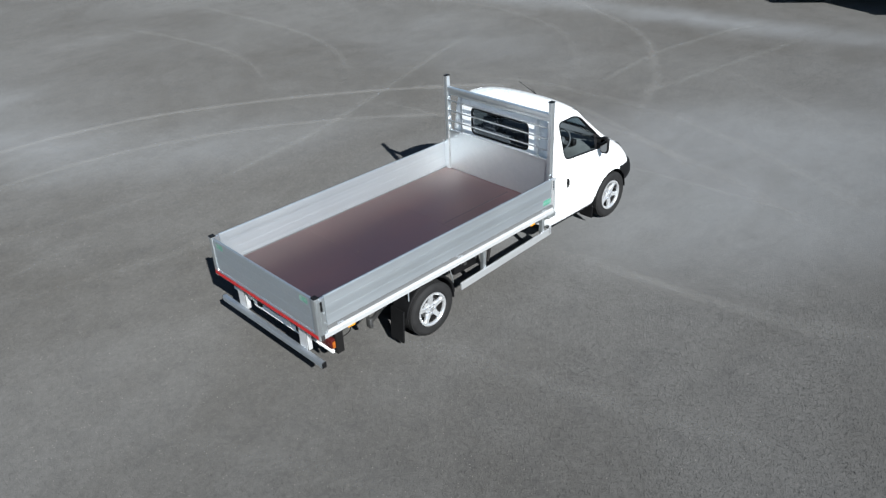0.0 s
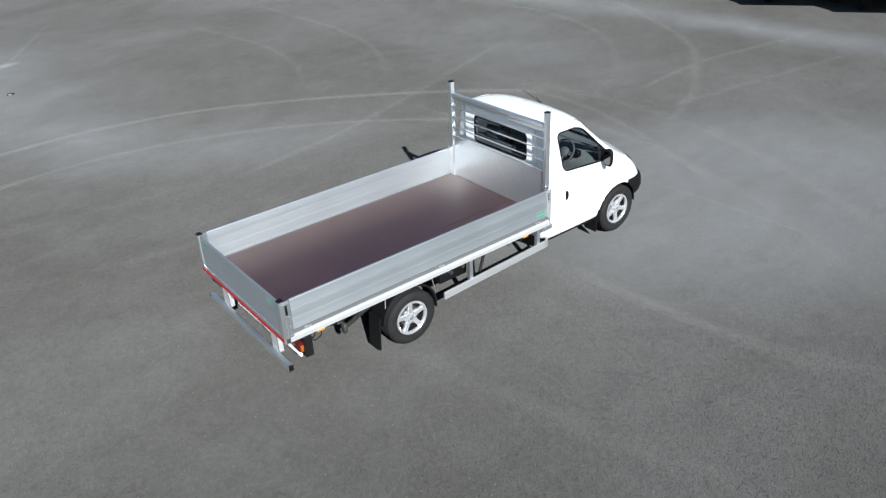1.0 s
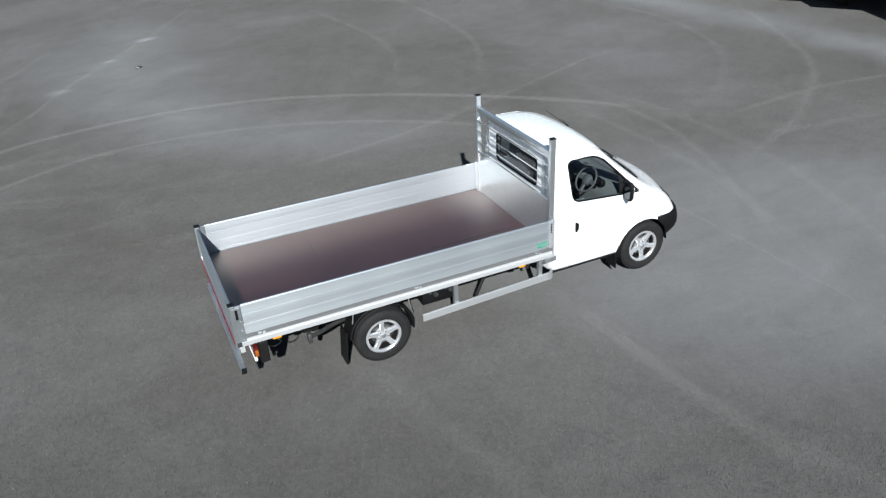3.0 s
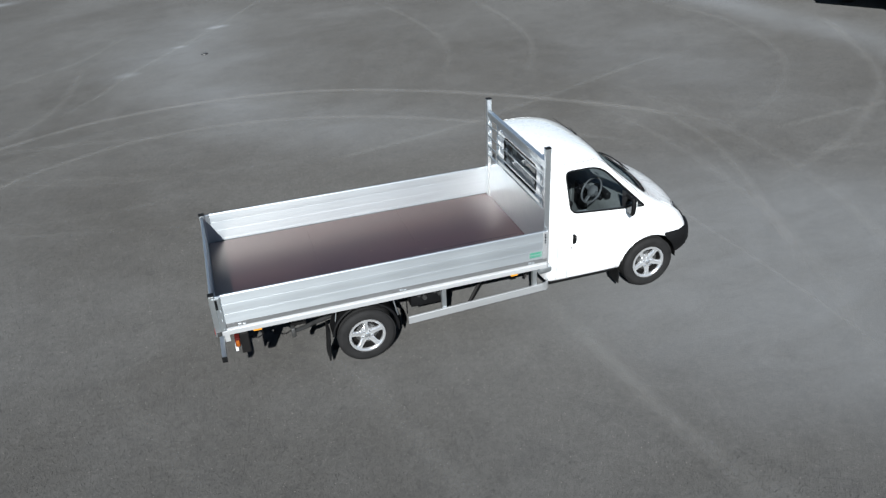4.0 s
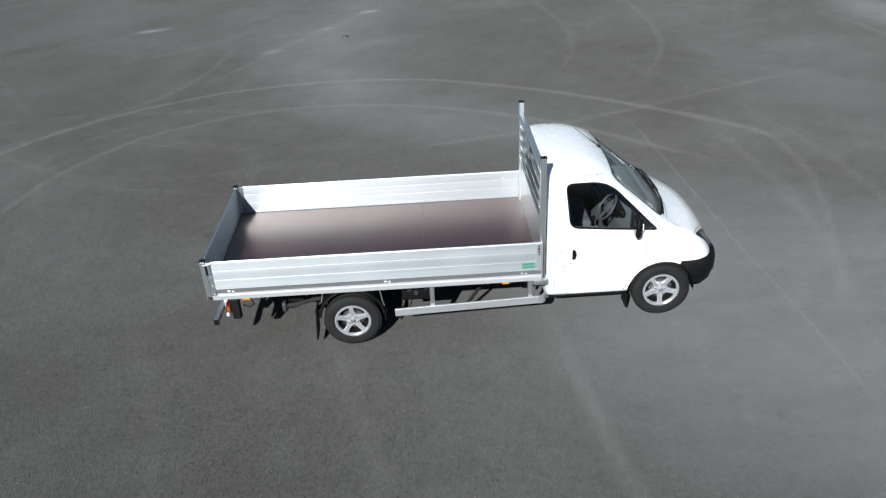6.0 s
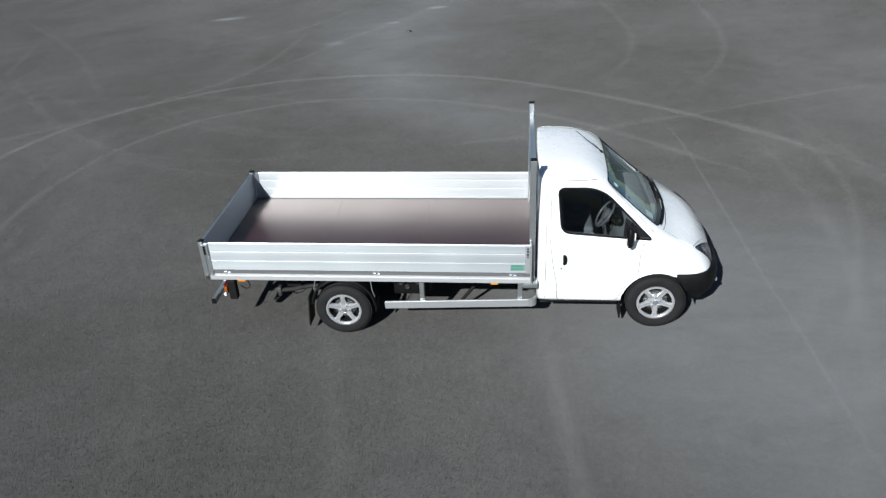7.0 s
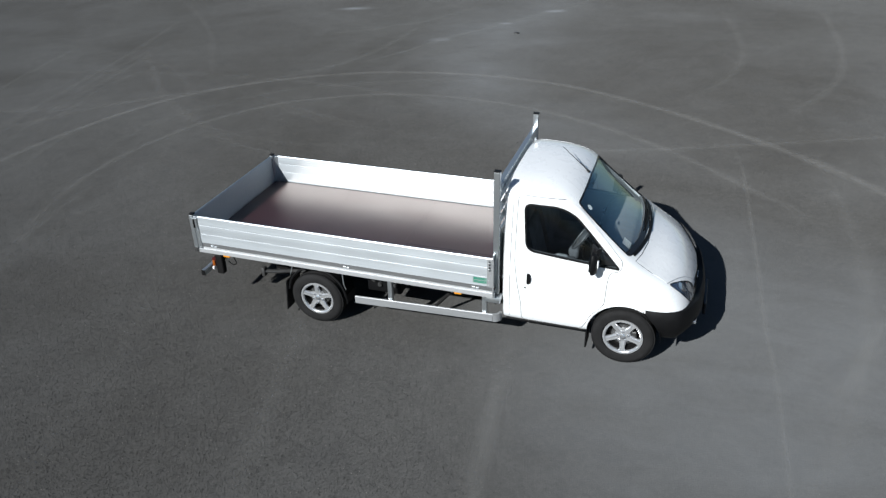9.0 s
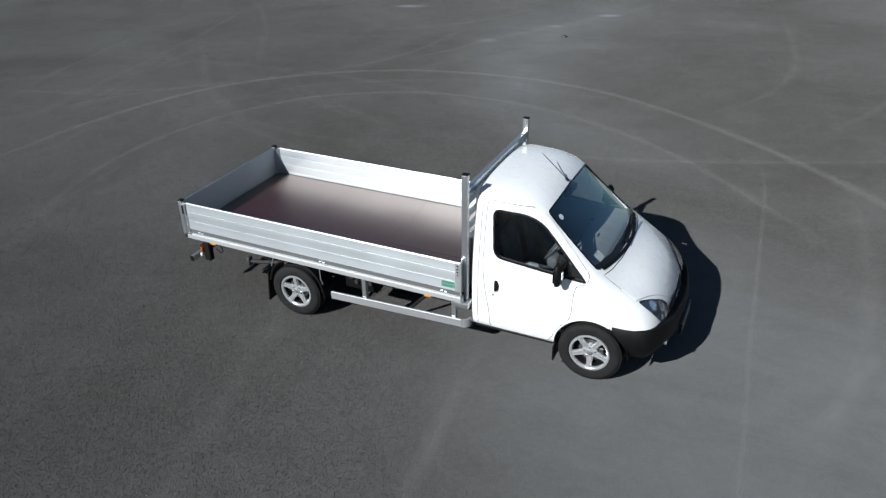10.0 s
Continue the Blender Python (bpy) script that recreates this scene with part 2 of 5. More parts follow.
M_DARKRED = simple("dark_red_lens", (0.06, 0.009, 0.008), 0.2, 0, 0.15, 40)
M_AMBER = simple("amber_lens", (0.70, 0.27, 0.015), 0.25, 0, 0.12, 40)
M_ORANGE = simple("dark_orange_lens", (0.26, 0.07, 0.010), 0.25, 0, 0.15, 40)
M_GREEN = simple("green_print", (0.015, 0.20, 0.125), 0.4, 0, 0.1, 30)
M_STICKER = simple("pale_green_sticker", (0.18, 0.275, 0.24), 0.40, 0, 0.1, 30)
M_SEAT = simple("seat_fabric", (0.13, 0.135, 0.145), 0.9, 0, 0.35, 45, 0.3)
M_DASH = simple("grey_dashboard", (0.155, 0.16, 0.158), 0.7, 0, 0.15, 80, 0.15)
M_WHEELGRIP = simple("steering_wheel_grip", (0.10, 0.102, 0.107), 0.45, 0, 0.12, 40)
M_LINING = simple("cab_lining", (0.13, 0.133, 0.14), 0.85, 0, 0.12, 30)
M_CHIP = simple("bare_wood_chip", (0.30, 0.23, 0.17), 0.8, 0, 0.2, 60)
M_PAPER = simple("paper", (0.78, 0.77, 0.72), 0.8, 0, 0.04, 20)
M_BAG = simple("plastic_wrap", (0.52, 0.54, 0.56), 0.3, 0, 0.15, 25, 0.3)
M_LAMPDEEP = simple("lamp_housing", (0.15, 0.19, 0.26), 0.16, 0.8, 0.2, 25)
M_REFLECTOR = simple("lamp_reflector", (0.78, 0.80, 0.83), 0.1, 0.85, 0.05, 30)
M_GLASS = glass_material("window_glass", (0.48, 0.55, 0.58), 0.02, 1.32)
M_BACKGLASS = glass_material("tinted_back_glass", (0.50, 0.57, 0.63), 0.02, 1.35)
M_SCREEN = glass_material("windscreen_glass", (0.86, 0.94, 0.98), 0.02, 2.5, (0.70, 0.92, 1.0))
M_LENS = glass_material("lamp_lens", (0.9, 0.92, 0.94))
M_MIRROR = simple("mirror_glass", (0.10, 0.105, 0.11), 0.03, 1.0, 0.01, 5)


# ---- building helpers ----
def finish(bm, name, mat, smooth=35):
    me = bpy.data.meshes.new(name)
    bmesh.ops.recalc_face_normals(bm, faces=bm.faces[:])
    bm.to_mesh(me)
    bm.free()
    for m in (mat if isinstance(mat, (list, tuple)) else [mat]):
        me.materials.append(m)
    if smooth:
        me.polygons.foreach_set("use_smooth", [True] * len(me.polygons))
        me.set_sharp_from_angle(angle=radians(smooth))
    return me


def part(name, bm, mat, parent=None, label="", smooth=35):
    """Links a bmesh (or mesh) as one object under a thing or a part."""
    me = bm if isinstance(bm, bpy.types.Mesh) else finish(bm, name, mat, smooth)
    ob = new(name, me)
    if parent is not None:
        ob.parent = parent
    if label:
        ob["label"] = label
    return ob


def box(bm, x0, x1, y0, y1, z0, z1, bevel=0.004, segments=1):
    """A box with eased edges, added to bm."""
    verts = [bm.verts.new(p) for p in [(x, y, z) for x in (x0, x1) for y in (y0, y1) for z in (z0, z1)]]
    faces = [bm.faces.new([verts[i] for i in f]) for f in ((0, 1, 3, 2), (4, 6, 7, 5), (0, 4, 5, 1), (2, 3, 7, 6), (0, 2, 6, 4), (1, 5, 7, 3))]
    edges = list({e for f in faces for e in f.edges})
    if bevel:
        bmesh.ops.bevel(bm, geom=edges, offset=bevel, segments=segments, affect="EDGES", profile=0.5)
    return verts


def boxes(*specs, bevel=0.004, segments=1):
    bm = bmesh.new()
    for s in specs:
        box(bm, *s, bevel=bevel, segments=segments)
    return bm


def prism(bm, outline, axis, a, b):
    """An outline of 2D points, drawn in the plane across axis, extruded from a to b."""
    def put(p, w):
        return {"x": (w, p[0], p[1]), "y": (p[0], w, p[1]), "z": (p[0], p[1], w)}[axis]
    low = [bm.verts.new(put(p, a)) for p in outline]
    high = [bm.verts.new(put(p, b)) for p in outline]
    bm.faces.new(low[::-1])
    bm.faces.new(high)
    n = len(outline)
    for i in range(n):
        bm.faces.new((low[i], low[(i + 1) % n], high[(i + 1) % n], high[i]))
    return bm


def rounded(points, radius, steps=5):
    """A 2D outline with rounded corners."""
    out = []
    n = len(points)
    for i in range(n):
        p, a, b = Vector(points[i]), Vector(points[i - 1]), Vector(points[(i + 1) % n])
        r = min(radius[i] if isinstance(radius, tuple) else radius, (a - p).length * 0.45, (b - p).length * 0.45)
        s, e = p + (a - p).normalized() * r, p + (b - p).normalized() * r
        for k in range(steps + 1):
            t = k / steps
            out.append(tuple(s * (1 - t) ** 2 + p * 2 * t * (1 - t) + e * t * t))
    return out


def tube(bm, points, radius, sides=8, cap=True):
    """A round bar along points."""
    rings = []
    pts = [Vector(p) for p in points]
    for i, p in enumerate(pts):
        d = (pts[min(i + 1, len(pts) - 1)] - pts[max(i - 1, 0)]).normalized()
        u = d.cross(Vector((0, 0, 1)))
        u = u.normalized() if u.length > 0.05 else d.cross(Vector((0, 1, 0))).normalized()
        v = d.cross(u)
        r = radius[i] if isinstance(radius, (list, tuple)) else radius
        rings.append([bm.verts.new(p + (u * math.cos(a) + v * math.sin(a)) * r) for a in [2 * math.pi * k / sides for k in range(sides)]])
    for a, b in zip(rings, rings[1:]):
        for k in range(sides):
            bm.faces.new((a[k], a[(k + 1) % sides], b[(k + 1) % sides], b[k]))
    if cap:
        bm.faces.new(rings[0][::-1])
        bm.faces.new(rings[-1])
    return bm


def lathe(bm, profile, axis="y", centre=(0, 0, 0), sides=48, closed=False):
    """A profile of (radius, along) turned round an axis."""
    rings = []
    for k in range(sides):
        a = 2 * math.pi * k / sides
        ring = []
        for r, h in profile:
            p = {"y": (r * math.cos(a), h, r * math.sin(a)), "x": (h, r * math.cos(a), r * math.sin(a)), "z": (r * math.cos(a), r * math.sin(a), h)}[axis]
            ring.append(bm.verts.new(Vector(p) + Vector(centre)))
        rings.append(ring)
    m = len(profile)
    for k in range(sides):
        a, b = rings[k], rings[(k + 1) % sides]
        for i in range(m if closed else m - 1):
            bm.faces.new((a[i], a[(i + 1) % m], b[(i + 1) % m], b[i]))
    return bm


def spline(points, steps=8):
    """A smooth line through points (Catmull-Rom)."""
    p = [Vector(q) for q in points]
    p = [p[0] * 2 - p[1]] + p + [p[-1] * 2 - p[-2]]
    out = []
    for i in range(1, len(p) - 2):
        for k in range(steps):
            t = k / steps
            a, b, c, d = p[i - 1:i + 3]
            out.append(0.5 * ((2 * b) + (c - a) * t + (2 * a - 5 * b + 4 * c - d) * t * t + (3 * b - a - 3 * c + d) * t ** 3))
    return out + [p[-2]]


def boolean(target, cutter, operation="DIFFERENCE"):
    """The mesh of target after a cut; the cutter stays."""
    mod = target.modifiers.new("cut", "BOOLEAN")
    mod.operation, mod.object, mod.solver = operation, cutter, "EXACT"
    dg = bpy.context.evaluated_depsgraph_get()
    dg.update()
    me = bpy.data.meshes.new_from_object(target.evaluated_get(dg))
    target.modifiers.remove(mod)
    return me


def discard(*obs):
    for ob in obs:
        bpy.data.objects.remove(ob, do_unlink=True)


# ---- the yard ----
bm = bmesh.new()
bmesh.ops.create_grid(bm, x_segments=8, y_segments=8, size=900)
ground = tagged(part("ground", bm, M_ASPHALT, smooth=0), "wide yard of worn grey asphalt with dust drifts", "ground", kind="structure")


def tyre_track(points, width=0.17, mat=None):
    """A strip of scuffed dust that a tyre left on the asphalt."""
    line = spline([(x, y, 0) for x, y in points], 10)
    bm = bmesh.new()
    uv = bm.loops.layers.uv.new("strip")
    rows = []
    for i, p in enumerate(line):
        d = (line[min(i + 1, len(line) - 1)] - line[max(i - 1, 0)]).normalized()
        side = Vector((-d.y, d.x, 0)) * width * 0.5
        z = Vector((0, 0, TRACK_Z[0]))
        rows.append((bm.verts.new(p - side + z), bm.verts.new(p + side + z), i / (len(line) - 1)))
    for a, b in zip(rows, rows[1:]):
        f = bm.faces.new((a[0], a[1], b[1], b[0]))
        for loop, c in zip(f.loops, ((0, a[2]), (1, a[2]), (1, b[2]), (0, b[2]))):
            loop[uv].uv = c
    TRACK_Z[0] += 0.0004
    me = finish(bm, "tyre_track", mat or M_DUSTFAINT, 0)
    ob = new("tyre_track", me)
    tagged(ob, "pale dusty tyre track across the asphalt", "tyre track", "tyre tracks", "structure")
    ob.visible_shadow = False


TRACK_Z = [0.004]
TURN_OUT = [(-9.4, -0.5), (-9.5, 1.9), (-9.3, 4.6), (-8.4, 7.2), (-6.6, 9.0), (-4.5, 10.0), (-3.0, 10.25), (-1.5, 10.25), (0.0, 10.0), (1.5, 9.45), (3.0, 8.55), (4.5, 7.4), (6.0, 6.0), (7.2, 4.6), (8.3, 3.2)]
TURN_IN = [(-5.3, -1.4), (-6.4, 0.6), (-6.95, 2.9), (-6.6, 5.3), (-5.6, 7.0), (-4.5, 7.8), (-3.0, 8.35), (-1.5, 8.4), (0.0, 8.1), (1.5, 7.45), (3.0, 6.5), (4.2, 5.45), (5.25, 4.3), (5.8, 3.7), (6.2, 3.2)]
tyre_track(TURN_OUT, 0.30, M_DUST)
tyre_track(TURN_IN, 0.28, dust_material("scuffed_dust", 0.17))
tyre_track([(5.0, 6.2), (5.2, 5.0), (5.3, 3.2), (5.38, 1.55), (5.44, 0.1), (5.52, -0.9), (5.58, -2.4), (5.62, -4.0)], 0.09, dust_material("dotted_dust", 0.16))
tyre_track([(6.0, 6.2), (6.9, 5.1), (7.4, 4.2), (7.4, 2.8), (7.2, 1.8), (6.8, 0.6), (6.3, -0.7), (5.6, -2.2)], 0.24, dust_material("worn_dust", 0.10))
M_RINGDUST = dust_material("ring_dust", 0.11)
tyre_track([(11.6, 14.0), (12.1, 12.0), (12.5, 9.9), (12.4, 8.4), (12.0, 6.85), (11.3, 5.5), (10.3, 4.45), (9.35, 3.7), (7.2, 2.8)], 0.34, M_RINGDUST)
tyre_track([(14.9, 9.0), (14.2, 7.2), (13.5, 5.8), (12.8, 4.5), (11.9, 3.4), (10.75, 2.5), (9.28, 1.58), (6.6, 0.6)], 0.34, M_RINGDUST)
tyre_track([(8.4, 2.6), (10.1, 2.7), (11.4, 2.68), (12.7, 2.42), (13.8, 2.15), (15.7, 1.45)], 0.29, M_RINGDUST)
tyre_track([(8.6, 1.5), (10.6, 1.1), (14.4, 0.3)], 0.29)
tyre_track([(11.0, 0.9), (10.0, -0.9), (8.7, -3.2), (8.0, -5.0)], 0.43)
tyre_track([(2.45, -0.4), (2.6, -1.8), (2.75, -3.3), (3.3, -5.2), (4.2, -7.5)], 0.35)
tyre_track([(-6.8, 5.35), (-5.58, 4.93), (-4.1, 4.4), (-2.34, 3.8), (-0.9, 3.45), (0.6, 3.3)], 0.30)
tyre_track([(-7.6, 8.7), (-5.95, 7.5), (-3.83, 6.4), (-2.5, 6.05), (-1.2, 5.8), (0.2, 5.5)], 0.28)
# a pale seam in the far asphalt, drawn with the track strip
tyre_track([(2.2, 23.2), (0.3, 19.5), (-0.65, 17.8), (-1.85, 15.95), (-3.24, 13.8), (-4.0, 12.15), (-4.9, 10.9)], 0.26, dust_material("seam_dust", 0.09))
tyre_track([(-7.8, 13.9), (-6.4, 14.75), (-4.9, 15.8), (-4.2, 16.9), (-3.2, 19.2)], 0.35, M_DUSTFAINT)
tyre_track([(0.0, 5.2), (1.95, 5.45), (3.0, 5.6), (5.0, 6.15), (7.4, 6.95), (9.5, 7.7)], 0.26, dust_material("thin_dust", 0.12))
tyre_track([(-1.2, -5.6), (-1.8, -4.1), (-2.3, -2.0), (-3.3, 0.1)], 0.38)
tyre_track([(0.9, -5.2), (0.5, -3.9), (-0.1, -1.7), (-0.6, -0.2)], 0.41)
tyre_track([(3.0, -5.0), (2.75, -3.4), (2.6, -1.65)], 0.29)
tyre_track([(-14.0, 5.4), (-10.9, 6.3), (-8.5, 7.3)], 0.35)
tyre_track([(-14.0, 13.6), (-11.7, 10.8), (-8.4, 7.3), (-5.9, 5.5), (-3.5, 4.9), (-1.2, 5.2)], 0.29)
tyre_track([(-10.3, 3.6), (-11.2, 7.4), (-12.1, 12.2)], 0.29)
tyre_track([(-11.0, 3.2), (-11.9, 7.4), (-13.0, 12.2), (-14.2, 16.0)], 0.32)
tyre_track([(4.5, 19.0), (5.2, 13.8), (5.0, 11.0), (4.2, 9.0)], 0.32)
tyre_track([(7.5, 19.0), (7.6, 13.8), (7.2, 10.5), (6.0, 8.0)], 0.29)
tyre_track([(-8.0, 8.6), (-12.0, 14.5), (-17.0, 20.0)], 0.36)
tyre_track([(4.0, 5.9), (7.0, 7.0), (11.0, 7.8)], 0.43)
tyre_track([(-7.6, 3.0), (-7.5, 5.8), (-5.8, 8.2), (-3.4, 9.3), (-1.0, 9.6), (1.4, 9.1), (3.6, 7.9)], 0.5)
tyre_track([(-12.5, 2.0), (-10.2, 6.0), (-7.0, 8.8), (-5.0, 11.5), (-4.5, 16.0)], 0.4)
tyre_track([(-15.0, 9.0), (-10.0, 9.4), (-5.0, 9.0), (0.0, 7.5)], 0.4)
tyre_track([(-16.0, 12.0), (-11.0, 10.4), (-7.5, 7.0), (-6.0, 3.0), (-5.6, -1.0), (-6.0, -5.0)], 0.4)
tyre_track([(6.4, 6.0), (6.7, 3.0), (6.6, 0.5), (6.0, -2.0), (4.6, -4.8)], 0.35)
tyre_track([(7.6, 5.5), (8.0, 3.0), (7.9, 0.5), (7.2, -2.0), (5.8, -4.8)], 0.35)
tyre_track([(-13.3, 5.2), (-14.2, 7.8), (-15.3, 12.0)], 0.3)
tyre_track([(-10.0, 4.3), (-11.3, 6.8), (-12.1, 10.3), (-12.4, 14.4)], 0.3)
tyre_track([(-9.3, 3.3), (-10.3, 5.5), (-11.0, 8.3), (-10.5, 11.1)], 0.3)
tyre_track([(-11.3, 10.5), (-9.2, 7.9), (-7.9, 6.7), (-6.8, 5.9), (-5.3, 5.0), (-4.3, 4.4)], 0.3)
tyre_track([(-7.9, 10.0), (-7.0, 8.8), (-5.3, 7.4), (-3.9, 6.7), (-2.4, 6.1)], 0.3)
tyre_track([(-8.7, 2.6), (-9.1, 4.2), (-9.0, 5.6), (-8.6, 6.8)], 0.3)
tyre_track([(-14.1, 5.5), (-12.3, 5.7), (-9.8, 6.3)], 0.3)
tyre_track([(-6.0, -0.2), (-6.3, 1.3), (-6.5, 2.6)], 0.3)


# ---- the dropside truck: built level, origin under its rear axle, then set nose-down by its unladen rake ----
RAKE, HUB, WHEELBASE = 2.34, 0.357, 3.85
truck = tagged(new("dropside_truck"), "white single-cab dropside truck with aluminium tray on asphalt", "truck")
truck.matrix_world = pose(0, 0, 0.355, 0, RAKE, 0) @ pose(0, 0, -0.33)
LEVEL = truck.matrix_world.inverted()

# -- cab shell: half sections from the floor's middle to the roof's middle --
STATIONS = [
    # x, floor z, then (half width, z) up the side to the middle of the roof or bonnet
    (2.405, 0.44, (0.975, 0.80), (0.975, 1.10), (0.955, 1.38), (0.895, 1.76), (0.832, 2.078), (0.50, 2.132), 2.142),
    (2.425, 0.43, (0.985, 0.80), (0.985, 1.10), (0.965, 1.38), (0.900, 1.76), (0.837, 2.092), (0.50, 2.148), 2.158),
    (2.800, 0.43, (0.990, 0.80), (0.990, 1.10), (0.970, 1.38), (0.900, 1.76), (0.828, 2.094), (0.49, 2.154), 2.166),
    (3.060, 0.43, (0.990, 0.80), (0.990, 1.10), (0.970, 1.37), (0.895, 1.74), (0.812, 2.045), (0.48, 2.108), 2.122),
    (3.220, 0.43, (0.990, 0.80), (0.990, 1.10), (0.970, 1.36), (0.890, 1.71), (0.797, 1.962), (0.46, 2.022), 2.040),
    (3.280, 0.43, (0.990, 0.80), (0.990, 1.10), (0.970, 1.36), (0.890, 1.69), (0.797, 1.905), (0.45, 1.966), 1.985),
    (3.550, 0.43, (0.990, 0.80), (0.990, 1.09), (0.970, 1.33), (0.900, 1.55), (0.808, 1.662), (0.44, 1.728), 1.748),
    (3.780, 0.43, (0.990, 0.80), (0.990, 1.07), (0.970, 1.28), (0.912, 1.40), (0.818, 1.458), (0.44, 1.528), 1.550),
    (3.900, 0.43, (0.990, 0.79), (0.990, 1.04), (0.970, 1.23), (0.908, 1.335), (0.798, 1.380), (0.43, 1.436), 1.458),
    (4.020, 0.43, (0.988, 0.78), (0.988, 1.00), (0.965, 1.17), (0.890, 1.265), (0.745, 1.313), (0.42, 1.368), 1.383),
    (4.220, 0.43, (0.984, 0.76), (0.974, 0.93), (0.938, 1.065), (0.845, 1.165), (0.685, 1.214), (0.39, 1.298), 1.320),
    (4.380, 0.43, (0.950, 0.72), (0.932, 0.85), (0.882, 0.97), (0.770, 1.070), (0.610, 1.109), (0.35, 1.198), 1.220),
    (4.490, 0.43, (0.880, 0.68), (0.858, 0.78), (0.795, 0.875), (0.675, 0.955), (0.520, 0.990), (0.29, 1.070), 1.092),
    (4.560, 0.44, (0.715, 0.64), (0.690, 0.72), (0.630, 0.79), (0.530, 0.850), (0.410, 0.895), (0.25, 0.945), 0.960),
]


def loft(stations, inset=0.0, floor=None):
    """A closed body lofted through the stations."""
    bm = bmesh.new()
    rings = []
    for x, zf, *pts in stations:
        top = pts[-1]
        # the roof's edge turns on a tighter radius than the pillars and wings
        q, p, r = pts[3], pts[4], pts[5]
        k = 0.16 if x < 3.25 else 0.26
        pts = pts[:4] + [(p[0] + (q[0] - p[0]) * k, p[1] + (q[1] - p[1]) * k), (p[0] + (r[0] - p[0]) * k, p[1] + (r[1] - p[1]) * k)] + pts[5:]
        half = [(0.0, zf), (pts[0][0] - 0.10, zf), (pts[0][0] - 0.02, zf + 0.05)] + list(pts[:-1]) + [(0.0, top)]
        if inset:
            half = [(max(0, y - inset) if y else 0.0, max(z - inset, floor) if z > floor + 0.2 else floor) for y, z in half]
        ring = [(-y, z) for y, z in half] + [(y, z) for y, z in half[-2:0:-1]]
        rings.append([bm.verts.new((x, y, z)) for y, z in ring])
    n = len(rings[0])
    for a, b in zip(rings, rings[1:]):
        for k in range(n):
            bm.faces.new((a[k], a[(k + 1) % n], b[(k + 1) % n], b[k]))
    for ring, flip in ((rings[0], True), (rings[-1], False)):
        h = n // 2
        for k in range(h):
            quad = [ring[k], ring[k + 1], ring[(n - k - 1) % n], ring[(n - k) % n]]
            quad = [v for i, v in enumerate(quad) if v not in quad[:i]]
            if len(quad) > 2:
                bm.faces.new(quad if flip else quad[::-1])
    bmesh.ops.recalc_face_normals(bm, faces=bm.faces[:])
    if bm.calc_volume(signed=True) < 0:
        bmesh.ops.reverse_faces(bm, faces=bm.faces[:])
    return bm


def smoothed(bm, name, levels=2):
    """The subdivided form of a cage, as an object."""
    me = bpy.data.meshes.new(name)
    bm.to_mesh(me)
    bm.free()
    ob = new(name, me)
    mod = ob.modifiers.new("round", "SUBSURF")
    mod.levels = mod.render_levels = levels
    dg = bpy.context.evaluated_depsgraph_get()
    dg.update()
    out = bpy.data.meshes.new_from_object(ob.evaluated_get(dg))
    ob.modifiers.remove(mod)
    ob.data = out
    return ob


def cutter(bm):
    bmesh.ops.recalc_face_normals(bm, faces=bm.faces[:])
    me = bpy.data.meshes.new("cutter")
    bm.to_mesh(me)
    bm.free()
    return new("cutter", me)


outer = smoothed(loft(STATIONS), "outer")
skin = BVHTree.FromPolygons([v.co for v in outer.data.vertices], [tuple(p.vertices) for p in outer.data.polygons])


def on_skin(origin, direction, off=0.0):
    """The point where a ray meets the cab's skin, moved off along the skin's normal."""
    place, normal, _, _ = skin.ray_cast(Vector(origin), Vector(direction).normalized())
    if place is None:
        place, normal, _, _ = skin.find_nearest(Vector(origin))
    if normal.dot(Vector(direction)) > 0:
        normal = -normal
    return place + normal * off


# outlines, on the side (x, z), on the back (y, z) and on the screen's own plane (across, along)
SIDE_WINDOW = rounded([(2.640, 1.956), (3.125, 1.946), (3.742, 1.332), (2.690, 1.425)], (0.085, 0.20, 0.04, 0.11), 9)
DOOR = rounded([(2.566, 2.045), (3.09, 2.022), (3.235, 1.94), (3.765, 1.405), (3.745, 1.312), (3.640, 1.295), (3.617, 1.18), (3.607, 0.88), (3.47, 0.72), (3.37, 0.49), (2.662, 0.49), (2.655, 0.72), (2.605, 0.98), (2.566, 1.28)], 0.06, 5)
BACK_WINDOW = rounded([(-0.525, 1.935), (0.525, 1.935), (0.525, 1.555), (-0.525, 1.555)], 0.07, 6)
SCREEN_FROM, SCREEN_TO = Vector((3.222, 0, 2.042)), Vector((3.93, 0, 1.465))
screen_x = (SCREEN_TO - SCREEN_FROM).normalized()
screen_n = Vector((-screen_x.z, 0, screen_x.x)).normalized()
if screen_n.z < 0:
    screen_n = -screen_n
SCREEN = rounded([(-0.720, 0.035), (0.0, 0.02), (0.720, 0.035), (0.800, 0.845), (0.42, 0.925), (0.0, 0.945), (-0.42, 0.925), (-0.800, 0.845)], 0.05, 5)


def screen_point(p, off=0.0):
    return SCREEN_FROM + screen_x * p[1] + Vector((0, p[0], 0)) + screen_n * off


